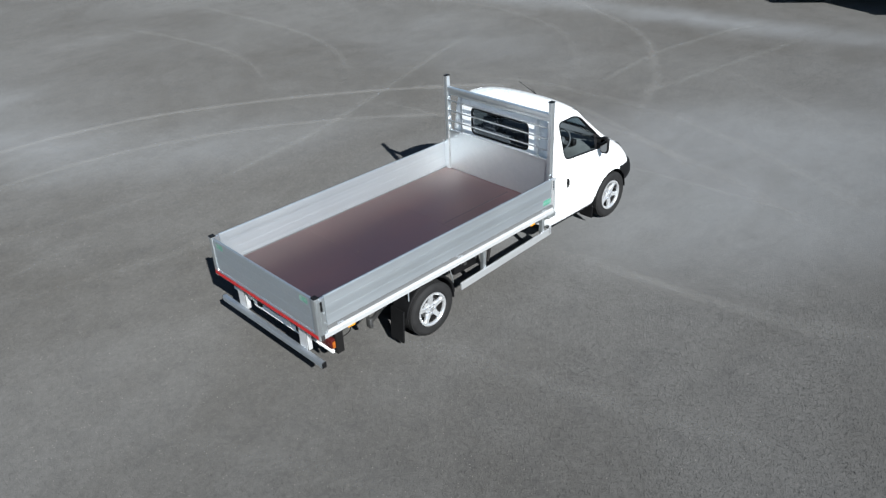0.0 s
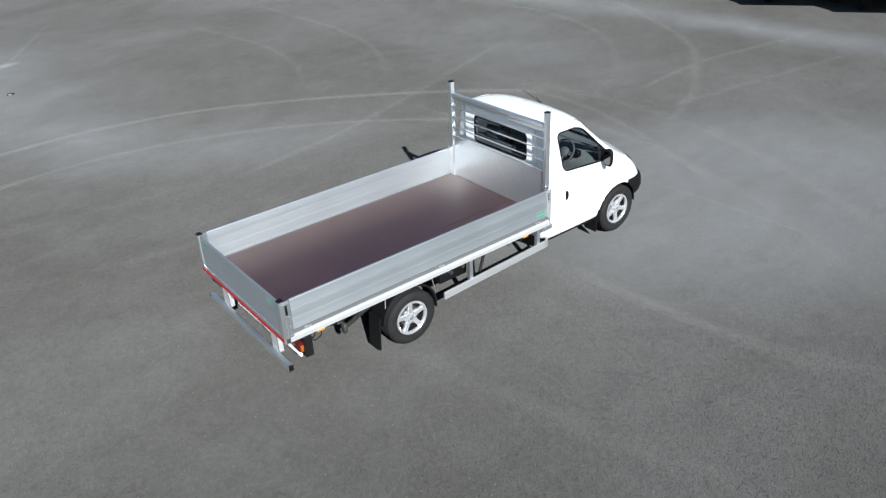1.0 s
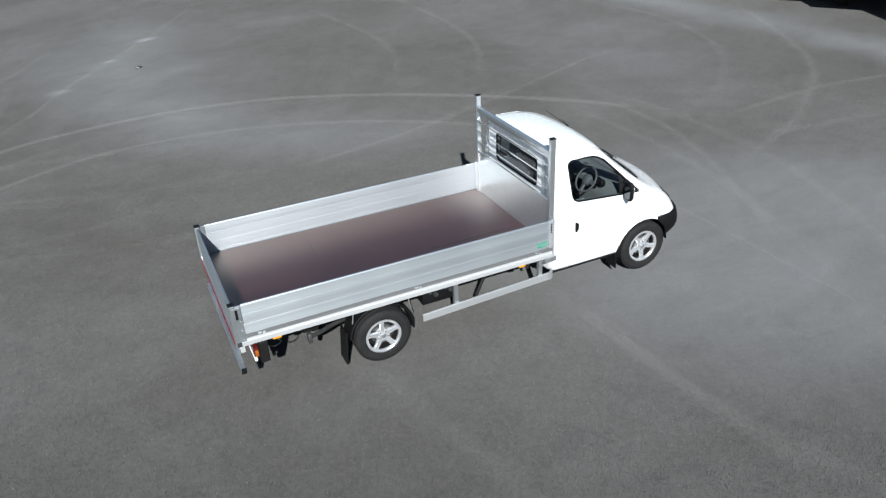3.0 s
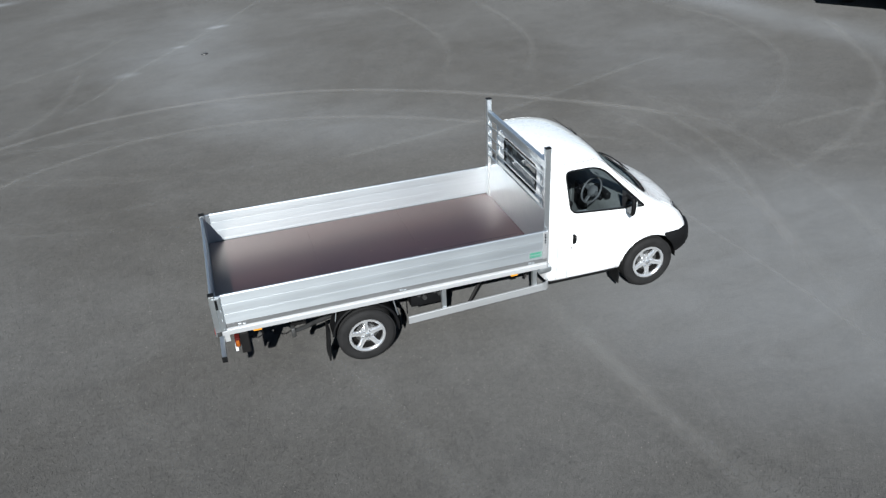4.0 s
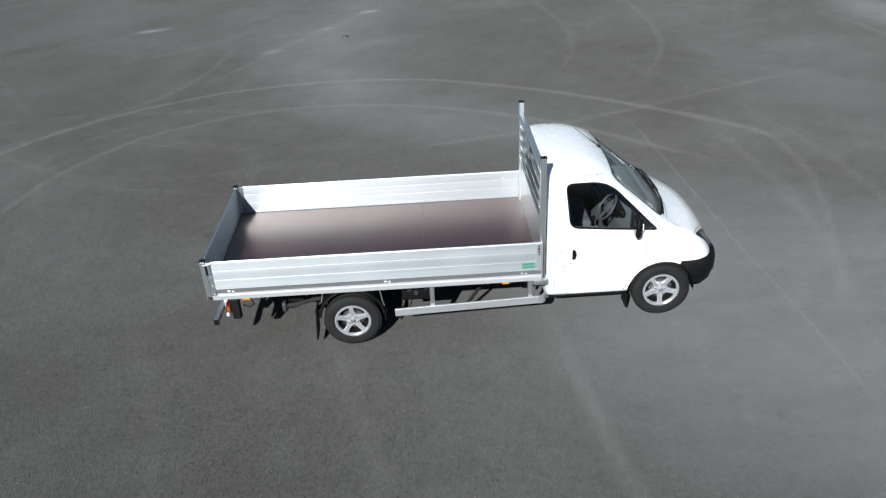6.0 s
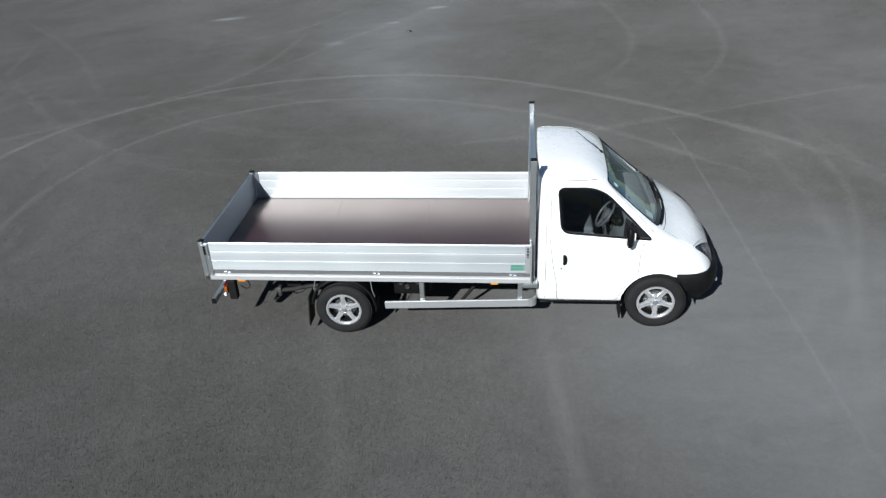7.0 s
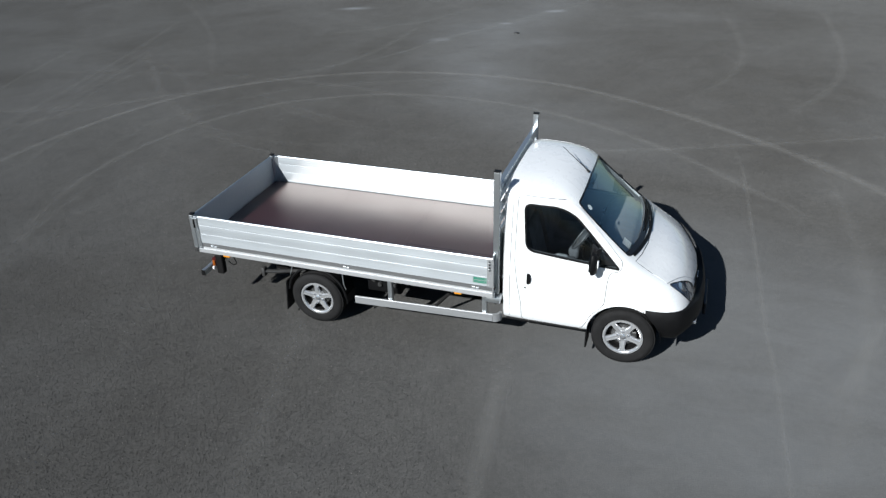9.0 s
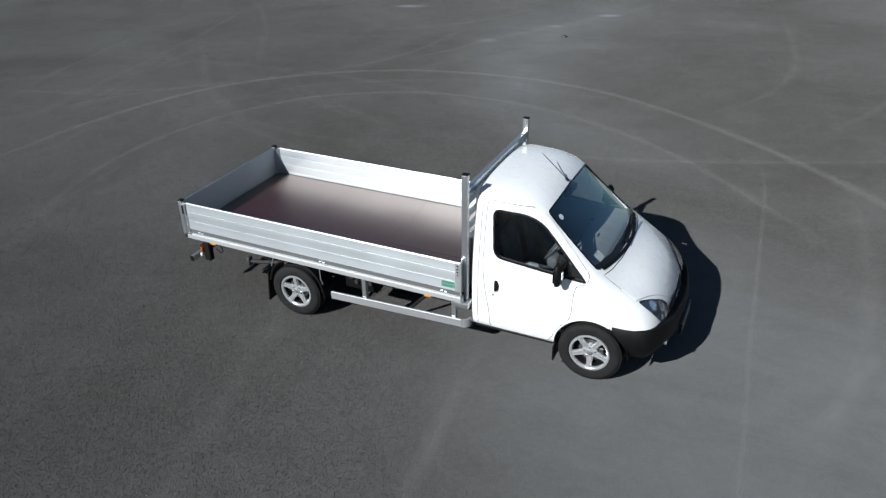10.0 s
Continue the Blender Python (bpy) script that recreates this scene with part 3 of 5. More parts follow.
def shrunk(outline, d):
    """An outline moved inwards by d."""
    n = len(outline)
    area = sum(outline[i - 1][0] * outline[i][1] - outline[i][0] * outline[i - 1][1] for i in range(n))
    s = 1 if area > 0 else -1
    out = []
    for i in range(n):
        a, b = Vector(outline[i - 1]), Vector(outline[(i + 1) % n])
        t = (b - a).normalized()
        out.append(tuple(Vector(outline[i]) + Vector((-t.y, t.x)) * d * s))
    return out


# cavity, wheel arches and openings
room = [s for s in STATIONS if 2.41 < s[0] < 3.79]
room = [(2.450, *room[0][1:]), (2.465, *room[0][1:])] + room[1:-1] + [(3.785, *room[-1][1:]), (3.798, *room[-1][1:])]
cavity = smoothed(loft(room, 0.045, 0.62), "cavity")
shell_me = boolean(outer, cavity)
shell = new("shell", shell_me)
ARCH = (LEVEL @ Vector((WHEELBASE, 0, HUB)))
for side in (-1, 1):
    c = cutter(lathe(bmesh.new(), [(0.0, side * 0.60), (0.418, side * 0.60), (0.418, side * 1.2), (0.0, side * 1.2)], "y", (ARCH.x, 0, ARCH.z), 40, True))
    shell.data = boolean(shell, c)
    discard(c)
# the black bumper takes the place of the skin below the wings
c = cutter(prism(bmesh.new(), [(4.06, 0.2), (4.9, 0.2), (4.9, 0.860), (4.47, 0.878), (4.06, 0.893)], "y", -1.2, 1.2))
shell.data = boolean(shell, c)
discard(c)
for side in (-1, 1):
    c = cutter(prism(bmesh.new(), SIDE_WINDOW, "y", side * 0.6, side * 1.3))
    shell.data = boolean(shell, c)
    discard(c)
c = cutter(prism(bmesh.new(), BACK_WINDOW, "x", 2.3, 2.58))
shell.data = boolean(shell, c)
discard(c)
bm = bmesh.new()
lo = [bm.verts.new(screen_point(p, -0.16)) for p in SCREEN]
hi = [bm.verts.new(screen_point(p, 0.2)) for p in SCREEN]
bm.faces.new(lo[::-1]), bm.faces.new(hi)
for i in range(len(lo)):
    bm.faces.new((lo[i], lo[(i + 1) % len(lo)], hi[(i + 1) % len(lo)], hi[i]))
c = cutter(bm)
shell.data = boolean(shell, c)
discard(c)


def painted(me, name):
    me.name = name
    me.materials.clear()
    me.materials.append(M_PAINT)
    me.materials.append(M_LINING)
    for p in me.polygons:
        near = skin.find_nearest(p.center)
        p.material_index = 1 if near[3] > 0.012 and p.center.x < 3.99 else 0
    me.polygons.foreach_set("use_smooth", [True] * len(me.polygons))
    me.set_sharp_from_angle(angle=radians(32))
    return me


doors = {}
for side in (-1, 1):
    c = cutter(prism(bmesh.new(), shrunk(DOOR, 0.003), "y", side * 0.72, side * 1.3))
    leaf = boolean(shell, c, "INTERSECT")
    discard(c)
    c = cutter(prism(bmesh.new(), shrunk(DOOR, -0.003), "y", side * 0.72, side * 1.3))
    shell.data = boolean(shell, c)
    discard(c)
    doors[side] = part("door", painted(leaf, "door"), None, truck, "white cab door with open-looking dark window")
# bonnet
BONNET = [(3.985, 0.0), (3.975, -0.35), (3.935, -0.62), (3.885, -0.790), (4.08, -0.795), (4.25, -0.785), (4.345, -0.61), (4.435, -0.455), (4.535, -0.30), (4.558, 0.0)]
BONNET = BONNET + [(x, -y) for x, y in BONNET[-2:0:-1]]
c = cutter(prism(bmesh.new(), shrunk(BONNET, 0.004), "z", 0.86, 1.6))
bonnet_me = boolean(shell, c, "INTERSECT")
discard(c)
c = cutter(prism(bmesh.new(), shrunk(BONNET, -0.004), "z", 0.86, 1.6))
shell.data = boolean(shell, c)
discard(c)
bonnet = part("bonnet", painted(bonnet_me, "bonnet"), None, truck)
cab = part("cab_body", painted(shell.data, "cab_body"), None, truck, "glossy white painted cab shell")
discard(shell, cavity, outer)


def patch(name, outline, project, mat, parent, off=-0.008, rings=5, thick=0.0, label=""):
    """A pane or plate over an outline, laid on the cab's skin."""
    bm = bmesh.new()
    cx = sum(p[0] for p in outline) / len(outline)
    cy = sum(p[1] for p in outline) / len(outline)
    mid = bm.verts.new(project((cx, cy), off))
    prev = None
    for k in range(1, rings + 1):
        f = k / rings
        ring = [bm.verts.new(project((cx + (x - cx) * f, cy + (y - cy) * f), off)) for x, y in outline]
        n = len(ring)
        for i in range(n):
            if prev is None:
                bm.faces.new((mid, ring[i], ring[(i + 1) % n]))
            else:
                bm.faces.new((prev[i], ring[i], ring[(i + 1) % n], prev[(i + 1) % n]))
        prev = ring
    if thick:
        bmesh.ops.recalc_face_normals(bm, faces=bm.faces[:])
        bmesh.ops.solidify(bm, geom=bm.faces[:], thickness=thick)
    return part(name, bm, mat, parent, label)


def dense(*outlines):
    """Like outlines with their long sides cut into short steps, so that they follow the skin."""
    first = outlines[0]
    n = len(first)
    steps = [max(1, int((Vector(first[(i + 1) % n]) - Vector(first[i])).length / 0.03)) for i in range(n)]
    return [[tuple(Vector(o[i]).lerp(Vector(o[(i + 1) % n]), k / steps[i])) for i in range(n) for k in range(steps[i])] for o in outlines]


def band(name, outline, inner, project, mat, parent, off=0.002, label=""):
    """A flat band between two like outlines, laid on the skin (rubber seal)."""
    bm = bmesh.new()
    outline, inner = dense(outline, inner)
    a = [bm.verts.new(project(p, off)) for p in outline]
    b = [bm.verts.new(project(p, off)) for p in inner]
    d = [bm.verts.new(project(p, off - 0.016)) for p in inner]
    n = len(a)
    for i in range(n):
        j = (i + 1) % n
        bm.faces.new((a[i], a[j], b[j], b[i]))
        bm.faces.new((b[i], b[j], d[j], d[i]))
    return part(name, bm, mat, parent, label)


def side_project(side):
    return lambda p, off: on_skin((p[0], side * 1.6, p[1]), (0, -side, 0), off)


def back_project(p, off):
    return on_skin((2.0, p[0], p[1]), (1, 0, 0), off)


def screen_project(p, off):
    return on_skin(screen_point(p, 0.6), -screen_n, off)


for side in (-1, 1):
    pr = side_project(side)
    g = patch("door_glass", SIDE_WINDOW, pr, M_GLASS, doors[side], -0.014)
    g.visible_shadow = False
    band("window_seal", shrunk(SIDE_WINDOW, -0.007), shrunk(SIDE_WINDOW, 0.012), pr, M_BLACK, doors[side])
    # fixed corner behind the mirror
    patch("mirror_sail", rounded([(3.42, 1.60), (3.70, 1.372), (3.40, 1.385)], 0.02), pr, M_GLOSSBLACK, doors[side], 0.004)
    # recessed handle
    patch("handle_cup", rounded([(2.675, 1.135), (2.715, 1.135), (2.715, 1.015), (2.675, 1.015)], 0.02), pr, M_PAINT, doors[side], 0.004, 2)
    grip = bmesh.new()
    o = rounded([(2.718, 1.150), (2.758, 1.135), (2.768, 1.08), (2.758, 1.02), (2.718, 1.005)], 0.02, 4)
    prism(grip, o, "y", side * 0.975, side * 1.004)
    part("handle", grip, M_BLACK, doors[side], "black door handle")
    patch("lock", rounded([(2.690, 0.965), (2.712, 0.965), (2.712, 0.943), (2.690, 0.943)], 0.01), pr, M_DARKMETAL, doors[side], 0.003, 1)
    # wheel-arch lip and flap
    lip = bmesh.new()
    arc = [(ARCH.x + 0.424 * math.cos(a), ARCH.z + 0.424 * math.sin(a)) for a in [radians(-8 + 172 * k / 24) for k in range(25)]]
    pts = [on_skin((x, side * 1.6, max(z, 0.5)), (0, -side, 0), 0.004) for x, z in arc]
    tube(lip, [(p.x, p.y, z) for p, (x, z) in zip(pts, arc) if not (x > 4.055)], 0.011, 6)
    part("arch_lip", lip, M_PAINT, cab)
    liner = bmesh.new()
    lathe(liner, [(0.415, side * 0.62), (0.415, side * 0.97), (0.410, side * 0.97), (0.410, side * 0.62)], "y", (ARCH.x, 0, ARCH.z), 40, True)
    bmesh.ops.bisect_plane(liner, geom=liner.verts[:] + liner.edges[:] + liner.faces[:], plane_co=(0, 0, ARCH.z), plane_no=(0, 0, -1), clear_outer=True)
    part("arch_liner", liner, M_BLACK, truck)
    flap = boxes((ARCH.x - 0.425, ARCH.x - 0.405, min(side * 0.74, side * 0.965), max(side * 0.74, side * 0.965), 0.24, 0.44), bevel=0.006)
    part("mud_flap", flap, M_BLACK, truck, "black rubber mud flap")

g = patch("back_window", BACK_WINDOW, back_project, M_BACKGLASS, truck, -0.012, label="dark rear cab window")
g.visible_shadow = False
band("back_window_seal", shrunk(BACK_WINDOW, -0.016), shrunk(BACK_WINDOW, 0.012), back_project, M_BLACK, truck)
g = patch("windscreen", SCREEN, screen_project, M_SCREEN, truck, -0.012, 8, label="raked windscreen reflecting blue sky")
g.visible_shadow = False
band("windscreen_seal", shrunk(SCREEN, -0.008), shrunk(SCREEN, 0.014), screen_project, M_GLOSSBLACK, truck)
lower = [p for p in SCREEN if p[1] > 0.8]
bm = bmesh.new()
rows = []
for (u0, v0), (u1, v1) in zip(lower, lower[1:]):
    for k in range(max(1, int(abs(u1 - u0) / 0.04))):
        f = k / max(1, int(abs(u1 - u0) / 0.04))
        u, v = u0 + (u1 - u0) * f, v0 + (v1 - v0) * f
        rows.append([bm.verts.new(screen_project(p, 0.001)) for p in ((u, v), (u * 0.97, v - 0.075 + 0.03 * abs(u)))])
for ra, rb in zip(rows, rows[1:]):
    bm.faces.new((ra[0], rb[0], rb[1], ra[1]))
part("windscreen_lower_border", bm, M_GLOSSBLACK, truck, "black printed border along the windscreen's foot")

# black strip for the thin shadow under the cab's edge, and pillar seams
for side in (-1, 1):
    bm = boxes((2.46, 3.40, min(side * 0.84, side * 0.90), max(side * 0.84, side * 0.90), 0.420, 0.446), bevel=0.006)
    part("sill", bm, M_BLACK, truck)
    seam = bmesh.new()
    tube(seam, [on_skin((2.515, side * 1.6, z), (0, -side, 0), 0.0) for z in np.linspace(0.52, 2.0, 12)], 0.0035, 5)
    part("body_seam", seam, M_DARKMETAL, cab)
    # raised bead in paint, standing in for the roof edge's shading line
    crease_bead = bmesh.new()
    tube(crease_bead, [on_skin((x, side * 1.6, 2.100 - 0.02 * f - 0.085 * max(0, f - 0.55) / 0.45), (0, -side, 0), 0.0) for x, f in zip(np.linspace(2.43, 3.20, 14), np.linspace(0, 1, 14))], 0.0022, 5)
    part("roof_seam", crease_bead, M_PAINT, cab)

# -- front: bumper, grille, lamps --
def bumper_mesh():
    bm = bmesh.new()
    plan = spline([(4.045, 0.985, 0), (4.22, 0.982, 0), (4.40, 0.945, 0), (4.500, 0.860, 0), (4.590, 0.68, 0), (4.655, 0.38, 0), (4.675, 0.0, 0)], 4)
    plan = plan + [Vector((p.x, -p.y, 0)) for p in plan[-2::-1]]
    def top(p):
        return 0.903 - 0.018 * max(0.0, min(1.0, (p.x - 4.08) / 0.40)) - 0.085 * max(0.0, min(1.0, (0.66 - abs(p.y)) / 0.30))
    section = [(-0.18, 0.0), (-0.128, 0.0), (-0.105, 0.03), (-0.065, 0.16), (-0.015, 0.34), (0.010, 0.54), (0.006, 0.76), (-0.012, 0.93), (-0.03, 0.99), (-0.16, 1.0)]
    rows = []
    for i, p in enumerate(plan):
        d = (plan[min(i + 1, len(plan) - 1)] - plan[max(i - 1, 0)]).normalized()
        nrm = Vector((d.y, -d.x, 0))
        if nrm.dot(p - Vector((4.0, 0, 0))) < 0:
            nrm = -nrm
        low = 0.495 - 0.035 * max(0.0, min(1.0, (p.x - 4.2) / 0.3))
        row = [p + nrm * o + Vector((0, 0, low + (top(p) - low) * h)) for o, h in section]
        # the rear edge follows the wheel arch
        for v in row:
            reach = 0.402 ** 2 - (v.z - ARCH.z) ** 2
            if reach > 0:
                v.x = max(v.x, ARCH.x + math.sqrt(reach) + 0.002 * min(i, len(plan) - 1 - i))
        rows.append([bm.verts.new(v) for v in row])
    for a, b in zip(rows, rows[1:]):
        for k in range(len(section) - 1):
            bm.faces.new((a[k], a[k + 1], b[k + 1], b[k]))
    bmesh.ops.recalc_face_normals(bm, faces=bm.faces[:])
    return bm


bumper = part("front_bumper", bumper_mesh(), M_BLACK, truck, "unpainted black plastic front bumper")
core = boxes((4.06, 4.46, -0.78, 0.78, 0.50, 0.78), bevel=0.05, segments=2)
part("bumper_core", core, M_CHASSIS, truck)
bm = bmesh.new()
for i in range(5):
    z = 0.52 + 0.035 * i
    box(bm, 4.680, 4.712, -0.30, 0.30, z, z + 0.012, bevel=0.003)
part("air_slats", bm, M_GLOSSBLACK, bumper)
for side in (-1, 1):
    fog = bmesh.new()
    prism(fog, rounded([(side * 0.70, 0.628), (side * 0.575, 0.640), (side * 0.575, 0.682), (side * 0.70, 0.664)], 0.012), "x", 4.45, 4.612)
    ob = part("fog_lamp", fog, M_REFLECTOR, bumper, "narrow fog lamp in the bumper")
# grille below the bonnet's edge, following the nose
def front_project(p, off):
    return on_skin((5.6, p[0], p[1]), (-1.0, 0.0, 0.0), off)


grille = patch("grille", rounded([(-0.40, 0.925), (-0.2, 0.945), (0.2, 0.945), (0.40, 0.925), (0.37, 0.785), (-0.37, 0.785)], 0.04), front_project, M_BLACK, truck, 0.006, 6, label="black radiator grille")
for i in range(3):
    z = 0.815 + i * 0.036
    bar = [(-0.35 + 0.07 * k, z) for k in range(11)] + [(0.35 - 0.07 * k, z + 0.010) for k in range(11)]
    patch("grille_bar", bar, front_project, M_GLOSSBLACK, grille, 0.014, 1)
patch("badge", [(0.07 * math.cos(a), 0.875 + 0.042 * math.sin(a)) for a in [2 * math.pi * k / 28 for k in range(28)]], front_project, M_ALLOY, grille, 0.020, 2, 0.006, "plain chrome oval badge")
for side in (-1, 1):
    outline = rounded([(side * 0.795, 1.150), (side * 0.62, 1.105), (side * 0.465, 1.035), (side * 0.415, 0.95), (side * 0.425, 0.870), (side * 0.560, 0.860), (side * 0.672, 0.888), (side * 0.735, 1.0)], 0.05, 5)

    def lamp_project(p, off):
        return on_skin((5.6, p[0], p[1]), (-1.0, 0.0, 0.0), off)
    body = patch("headlamp", outline, lamp_project, M_LAMPDEEP, truck, 0.004, 4, label="clear headlamp with a silver-blue reflector")
    band("lamp_frame", shrunk(outline, -0.004), shrunk(outline, 0.005), lamp_project, M_BLACK, body, 0.010)
    for cx, cz, r in ((0.655, 1.055, 0.050), (0.535, 1.000, 0.058), (0.515, 0.905, 0.034), (0.610, 0.920, 0.028)):
        patch("lamp_bowl", [(side * cx + r * math.cos(a), cz + r * math.sin(a)) for a in [2 * math.pi * k / 18 for k in range(18)]], lamp_project, M_REFLECTOR, body, 0.009, 2)
    g = patch("lamp_lens", shrunk(outline, -0.006), lamp_project, M_LENS, body, 0.016, 4)
    g.visible_shadow = False
    rep = patch("side_repeater", rounded([(3.95, 1.0), (4.0, 1.0), (4.0, 0.975), (3.95, 0.975)], 0.01), side_project(side), M_PAINT, truck, 0.003, 1)

# cowl with wipers
bm = bmesh.new()
for k in range(24):
    y0, y1 = -0.74 + k * 0.0617, -0.74 + (k + 1) * 0.0617
    def edge(y, f):
        return on_skin((3.985 - 0.12 * (y / 0.74) ** 2 + f, y, 3), (0, 0, -1), 0.006)
    q = [bm.verts.new(edge(y0, -0.034)), bm.verts.new(edge(y1, -0.034)), bm.verts.new(edge(y1, 0.0)), bm.verts.new(edge(y0, 0.0))]
    bm.faces.new(q)
bmesh.ops.remove_doubles(bm, verts=bm.verts[:], dist=0.001)
cowl = part("scuttle_panel", bm, M_BLACK, truck)
for pivot, tip in (((-0.12, 0.955), (0.56, 0.875)), ((0.55, 0.92), (-0.08, 0.915)), ):
    bm = bmesh.new()
    a, b = screen_project(pivot, 0.035), screen_project(tip, 0.022)
    mid = screen_project(((pivot[0] + tip[0]) / 2, (pivot[1] + tip[1]) / 2 - 0.012), 0.045)
    tube(bm, spline([a, mid, b], 6), 0.006, 6)
    tube(bm, [screen_project((tip[0] + (pivot[0] - tip[0]) * f, tip[1] + (pivot[1] - tip[1]) * f * 0.55 - 0.01), 0.012) for f in np.linspace(-0.12, 0.80, 12)], 0.006, 5)
    part("wiper", bm, M_BLACK, truck, "black windscreen wiper")

# mirrors
for side in (-1, 1):
    bm = bmesh.new()
    lathe(bm, [(0.0, -0.125), (0.055, -0.12), (0.080, -0.09), (0.086, 0.0), (0.080, 0.09), (0.055, 0.12), (0.0, 0.125)], "z", (0, 0, 0), 20)
    for v in bm.verts:
        v.co.x *= 0.75 if v.co.x > 0 else 0.25
        v.co.y *= 0.88
    bmesh.ops.translate(bm, vec=(3.45, side * 1.085, 1.445), verts=bm.verts[:])
    mirror = part("door_mirror", bm, M_BLACK, truck, "black plastic door mirror")
    bm = bmesh.new()
    prism(bm, rounded([(side * 1.09 - 0.055, 1.35), (side * 1.09 + 0.055, 1.35), (side * 1.09 + 0.055, 1.54), (side * 1.09 - 0.055, 1.54)], 0.05), "x", 3.422, 3.430)
    part("mirror_glass", bm, M_MIRROR, mirror)
    bm = boxes((3.46, 3.53, min(side * 0.90, side * 1.06), max(side * 0.90, side * 1.06), 1.385, 1.425), (3.47, 3.52, min(side * 0.87, side * 1.06), max(side * 0.87, side * 1.06), 1.50, 1.53), bevel=0.01)
    part("mirror_arm", bm, M_BLACK, mirror)
    # white block let into the front of the mirror housing
    bm = boxes((3.478, 3.522, side * 1.095 - 0.02, side * 1.095 + 0.02, 1.41, 1.50), bevel=0.006)
    part("mirror_repeater", bm, M_WHITE, mirror)

# roof aerial
bm = bmesh.new()
base = on_skin((3.200, -0.006, 3), (0, 0, -1), 0.0)
tube(bm, [base + Vector((0, 0, -0.004)), base + Vector((-0.02, 0, 0.03))], [0.022, 0.012], 10)
tube(bm, [base + Vector((-0.02, 0, 0.028)), base + Vector((-0.325, 0.037, 0.27))], [0.005, 0.003], 6)
tube(bm, [base + Vector((-0.02, 0, 0.028)), base + Vector((-0.11, -0.03, 0.13))], [0.004, 0.003], 6)
part("aerial", bm, M_BLACK, truck, "thin black roof aerial")

# -- cab interior --
bm = boxes((2.52, 3.72, -0.90, 0.90, 0.60, 0.64), bevel=0.01)
part("cab_floor", bm, M_SEAT, truck)
bm = bmesh.new()
prism(bm, rounded([(3.33, 0.66), (3.70, 0.66), (3.82, 1.34), (3.66, 1.39), (3.46, 1.37), (3.36, 1.24)], 0.06), "y", -0.86, 0.86)
dash = part("dashboard", bm, M_DASH, truck, "grey moulded dashboard")
bm = boxes((3.33, 3.40, -0.15, 0.22, 0.92, 1.28), bevel=0.02)
part("centre_console", bm, M_BLACK, dash)
bm = boxes((3.36, 3.44, -0.62, -0.26, 1.33, 1.43), bevel=0.03, segments=3)
part("instrument_hood", bm, M_BLACK, dash)
for k, y in enumerate((-0.74, 0.0, 0.07, 0.74)):
    bm = bmesh.new()
    lathe(bm, [(0.0, -0.02), (0.035, -0.02), (0.042, 0.0), (0.042, 0.02)], "x", (3.345, y, 1.20), 16)
    part("air_vent", bm, M_GLOSSBLACK, dash)
part("radio", boxes((3.322, 3.3285, -0.10, 0.16, 1.12, 1.20), bevel=0.004), M_GLOSSBLACK, dash)
lid = part("glovebox_lid", boxes((3.326, 3.338, 0.30, 0.80, 0.93, 1.16), bevel=0.012, segments=2), M_DASH, dash)
part("glovebox_catch", boxes((3.318, 3.3255, 0.51, 0.59, 1.12, 1.145), bevel=0.004), M_BLACK, lid)
bm = bmesh.new()
tube(bm, [(3.22, 0.02, 0.66), (3.19, 0.02, 1.00)], 0.012, 8)
lathe(bm, [(0.0, 0.045), (0.022, 0.04), (0.03, 0.015), (0.02, -0.03)], "z", (3.188, 0.02, 1.01), 12)
part("gear_lever", bm, M_BLACK, truck, "black gear lever")
# steering wheel on the truck's right-hand side
bm = bmesh.new()
for k in range(28):
    a0, a1 = 2 * math.pi * k / 28, 2 * math.pi * (k + 1) / 28
    ring = []
    for a in (a0, a1):
        c, u = Vector((0.178 * math.cos(a), 0.178 * math.sin(a), 0)), Vector((math.cos(a), math.sin(a), 0))
        ring.append([bm.verts.new(c + u * 0.013 * math.cos(b) + Vector((0, 0, 0.013 * math.sin(b)))) for b in [2 * math.pi * j / 8 for j in range(8)]])
    for j in range(8):
        bm.faces.new((ring[0][j], ring[0][(j + 1) % 8], ring[1][(j + 1) % 8], ring[1][j]))
bmesh.ops.remove_doubles(bm, verts=bm.verts[:], dist=0.0005)
wheel_pose = pose(3.24, -0.44, 1.42, 0, -55, 0)
bmesh.ops.transform(bm, matrix=wheel_pose, verts=bm.verts[:])
steer = part("steering_wheel", bm, M_WHEELGRIP, truck, "dark grey steering wheel")
bm = bmesh.new()
lathe(bm, [(0.0, 0.03), (0.05, 0.028), (0.075, 0.01), (0.078, -0.03)], "z", (0, 0, -0.012), 20)
box(bm, -0.03, 0.03, -0.172, 0.172, -0.03, -0.005, bevel=0.006)
box(bm, -0.172, 0.0, -0.025, 0.025, -0.03, -0.005, bevel=0.006)
bmesh.ops.transform(bm, matrix=wheel_pose, verts=bm.verts[:])
part("wheel_boss", bm, M_WHEELGRIP, steer)
bm = bmesh.new()
tube(bm, [wheel_pose @ Vector((0, 0, -0.03)), (3.46, -0.44, 1.22)], 0.04, 10)
part("steering_column", bm, M_BLACK, steer)


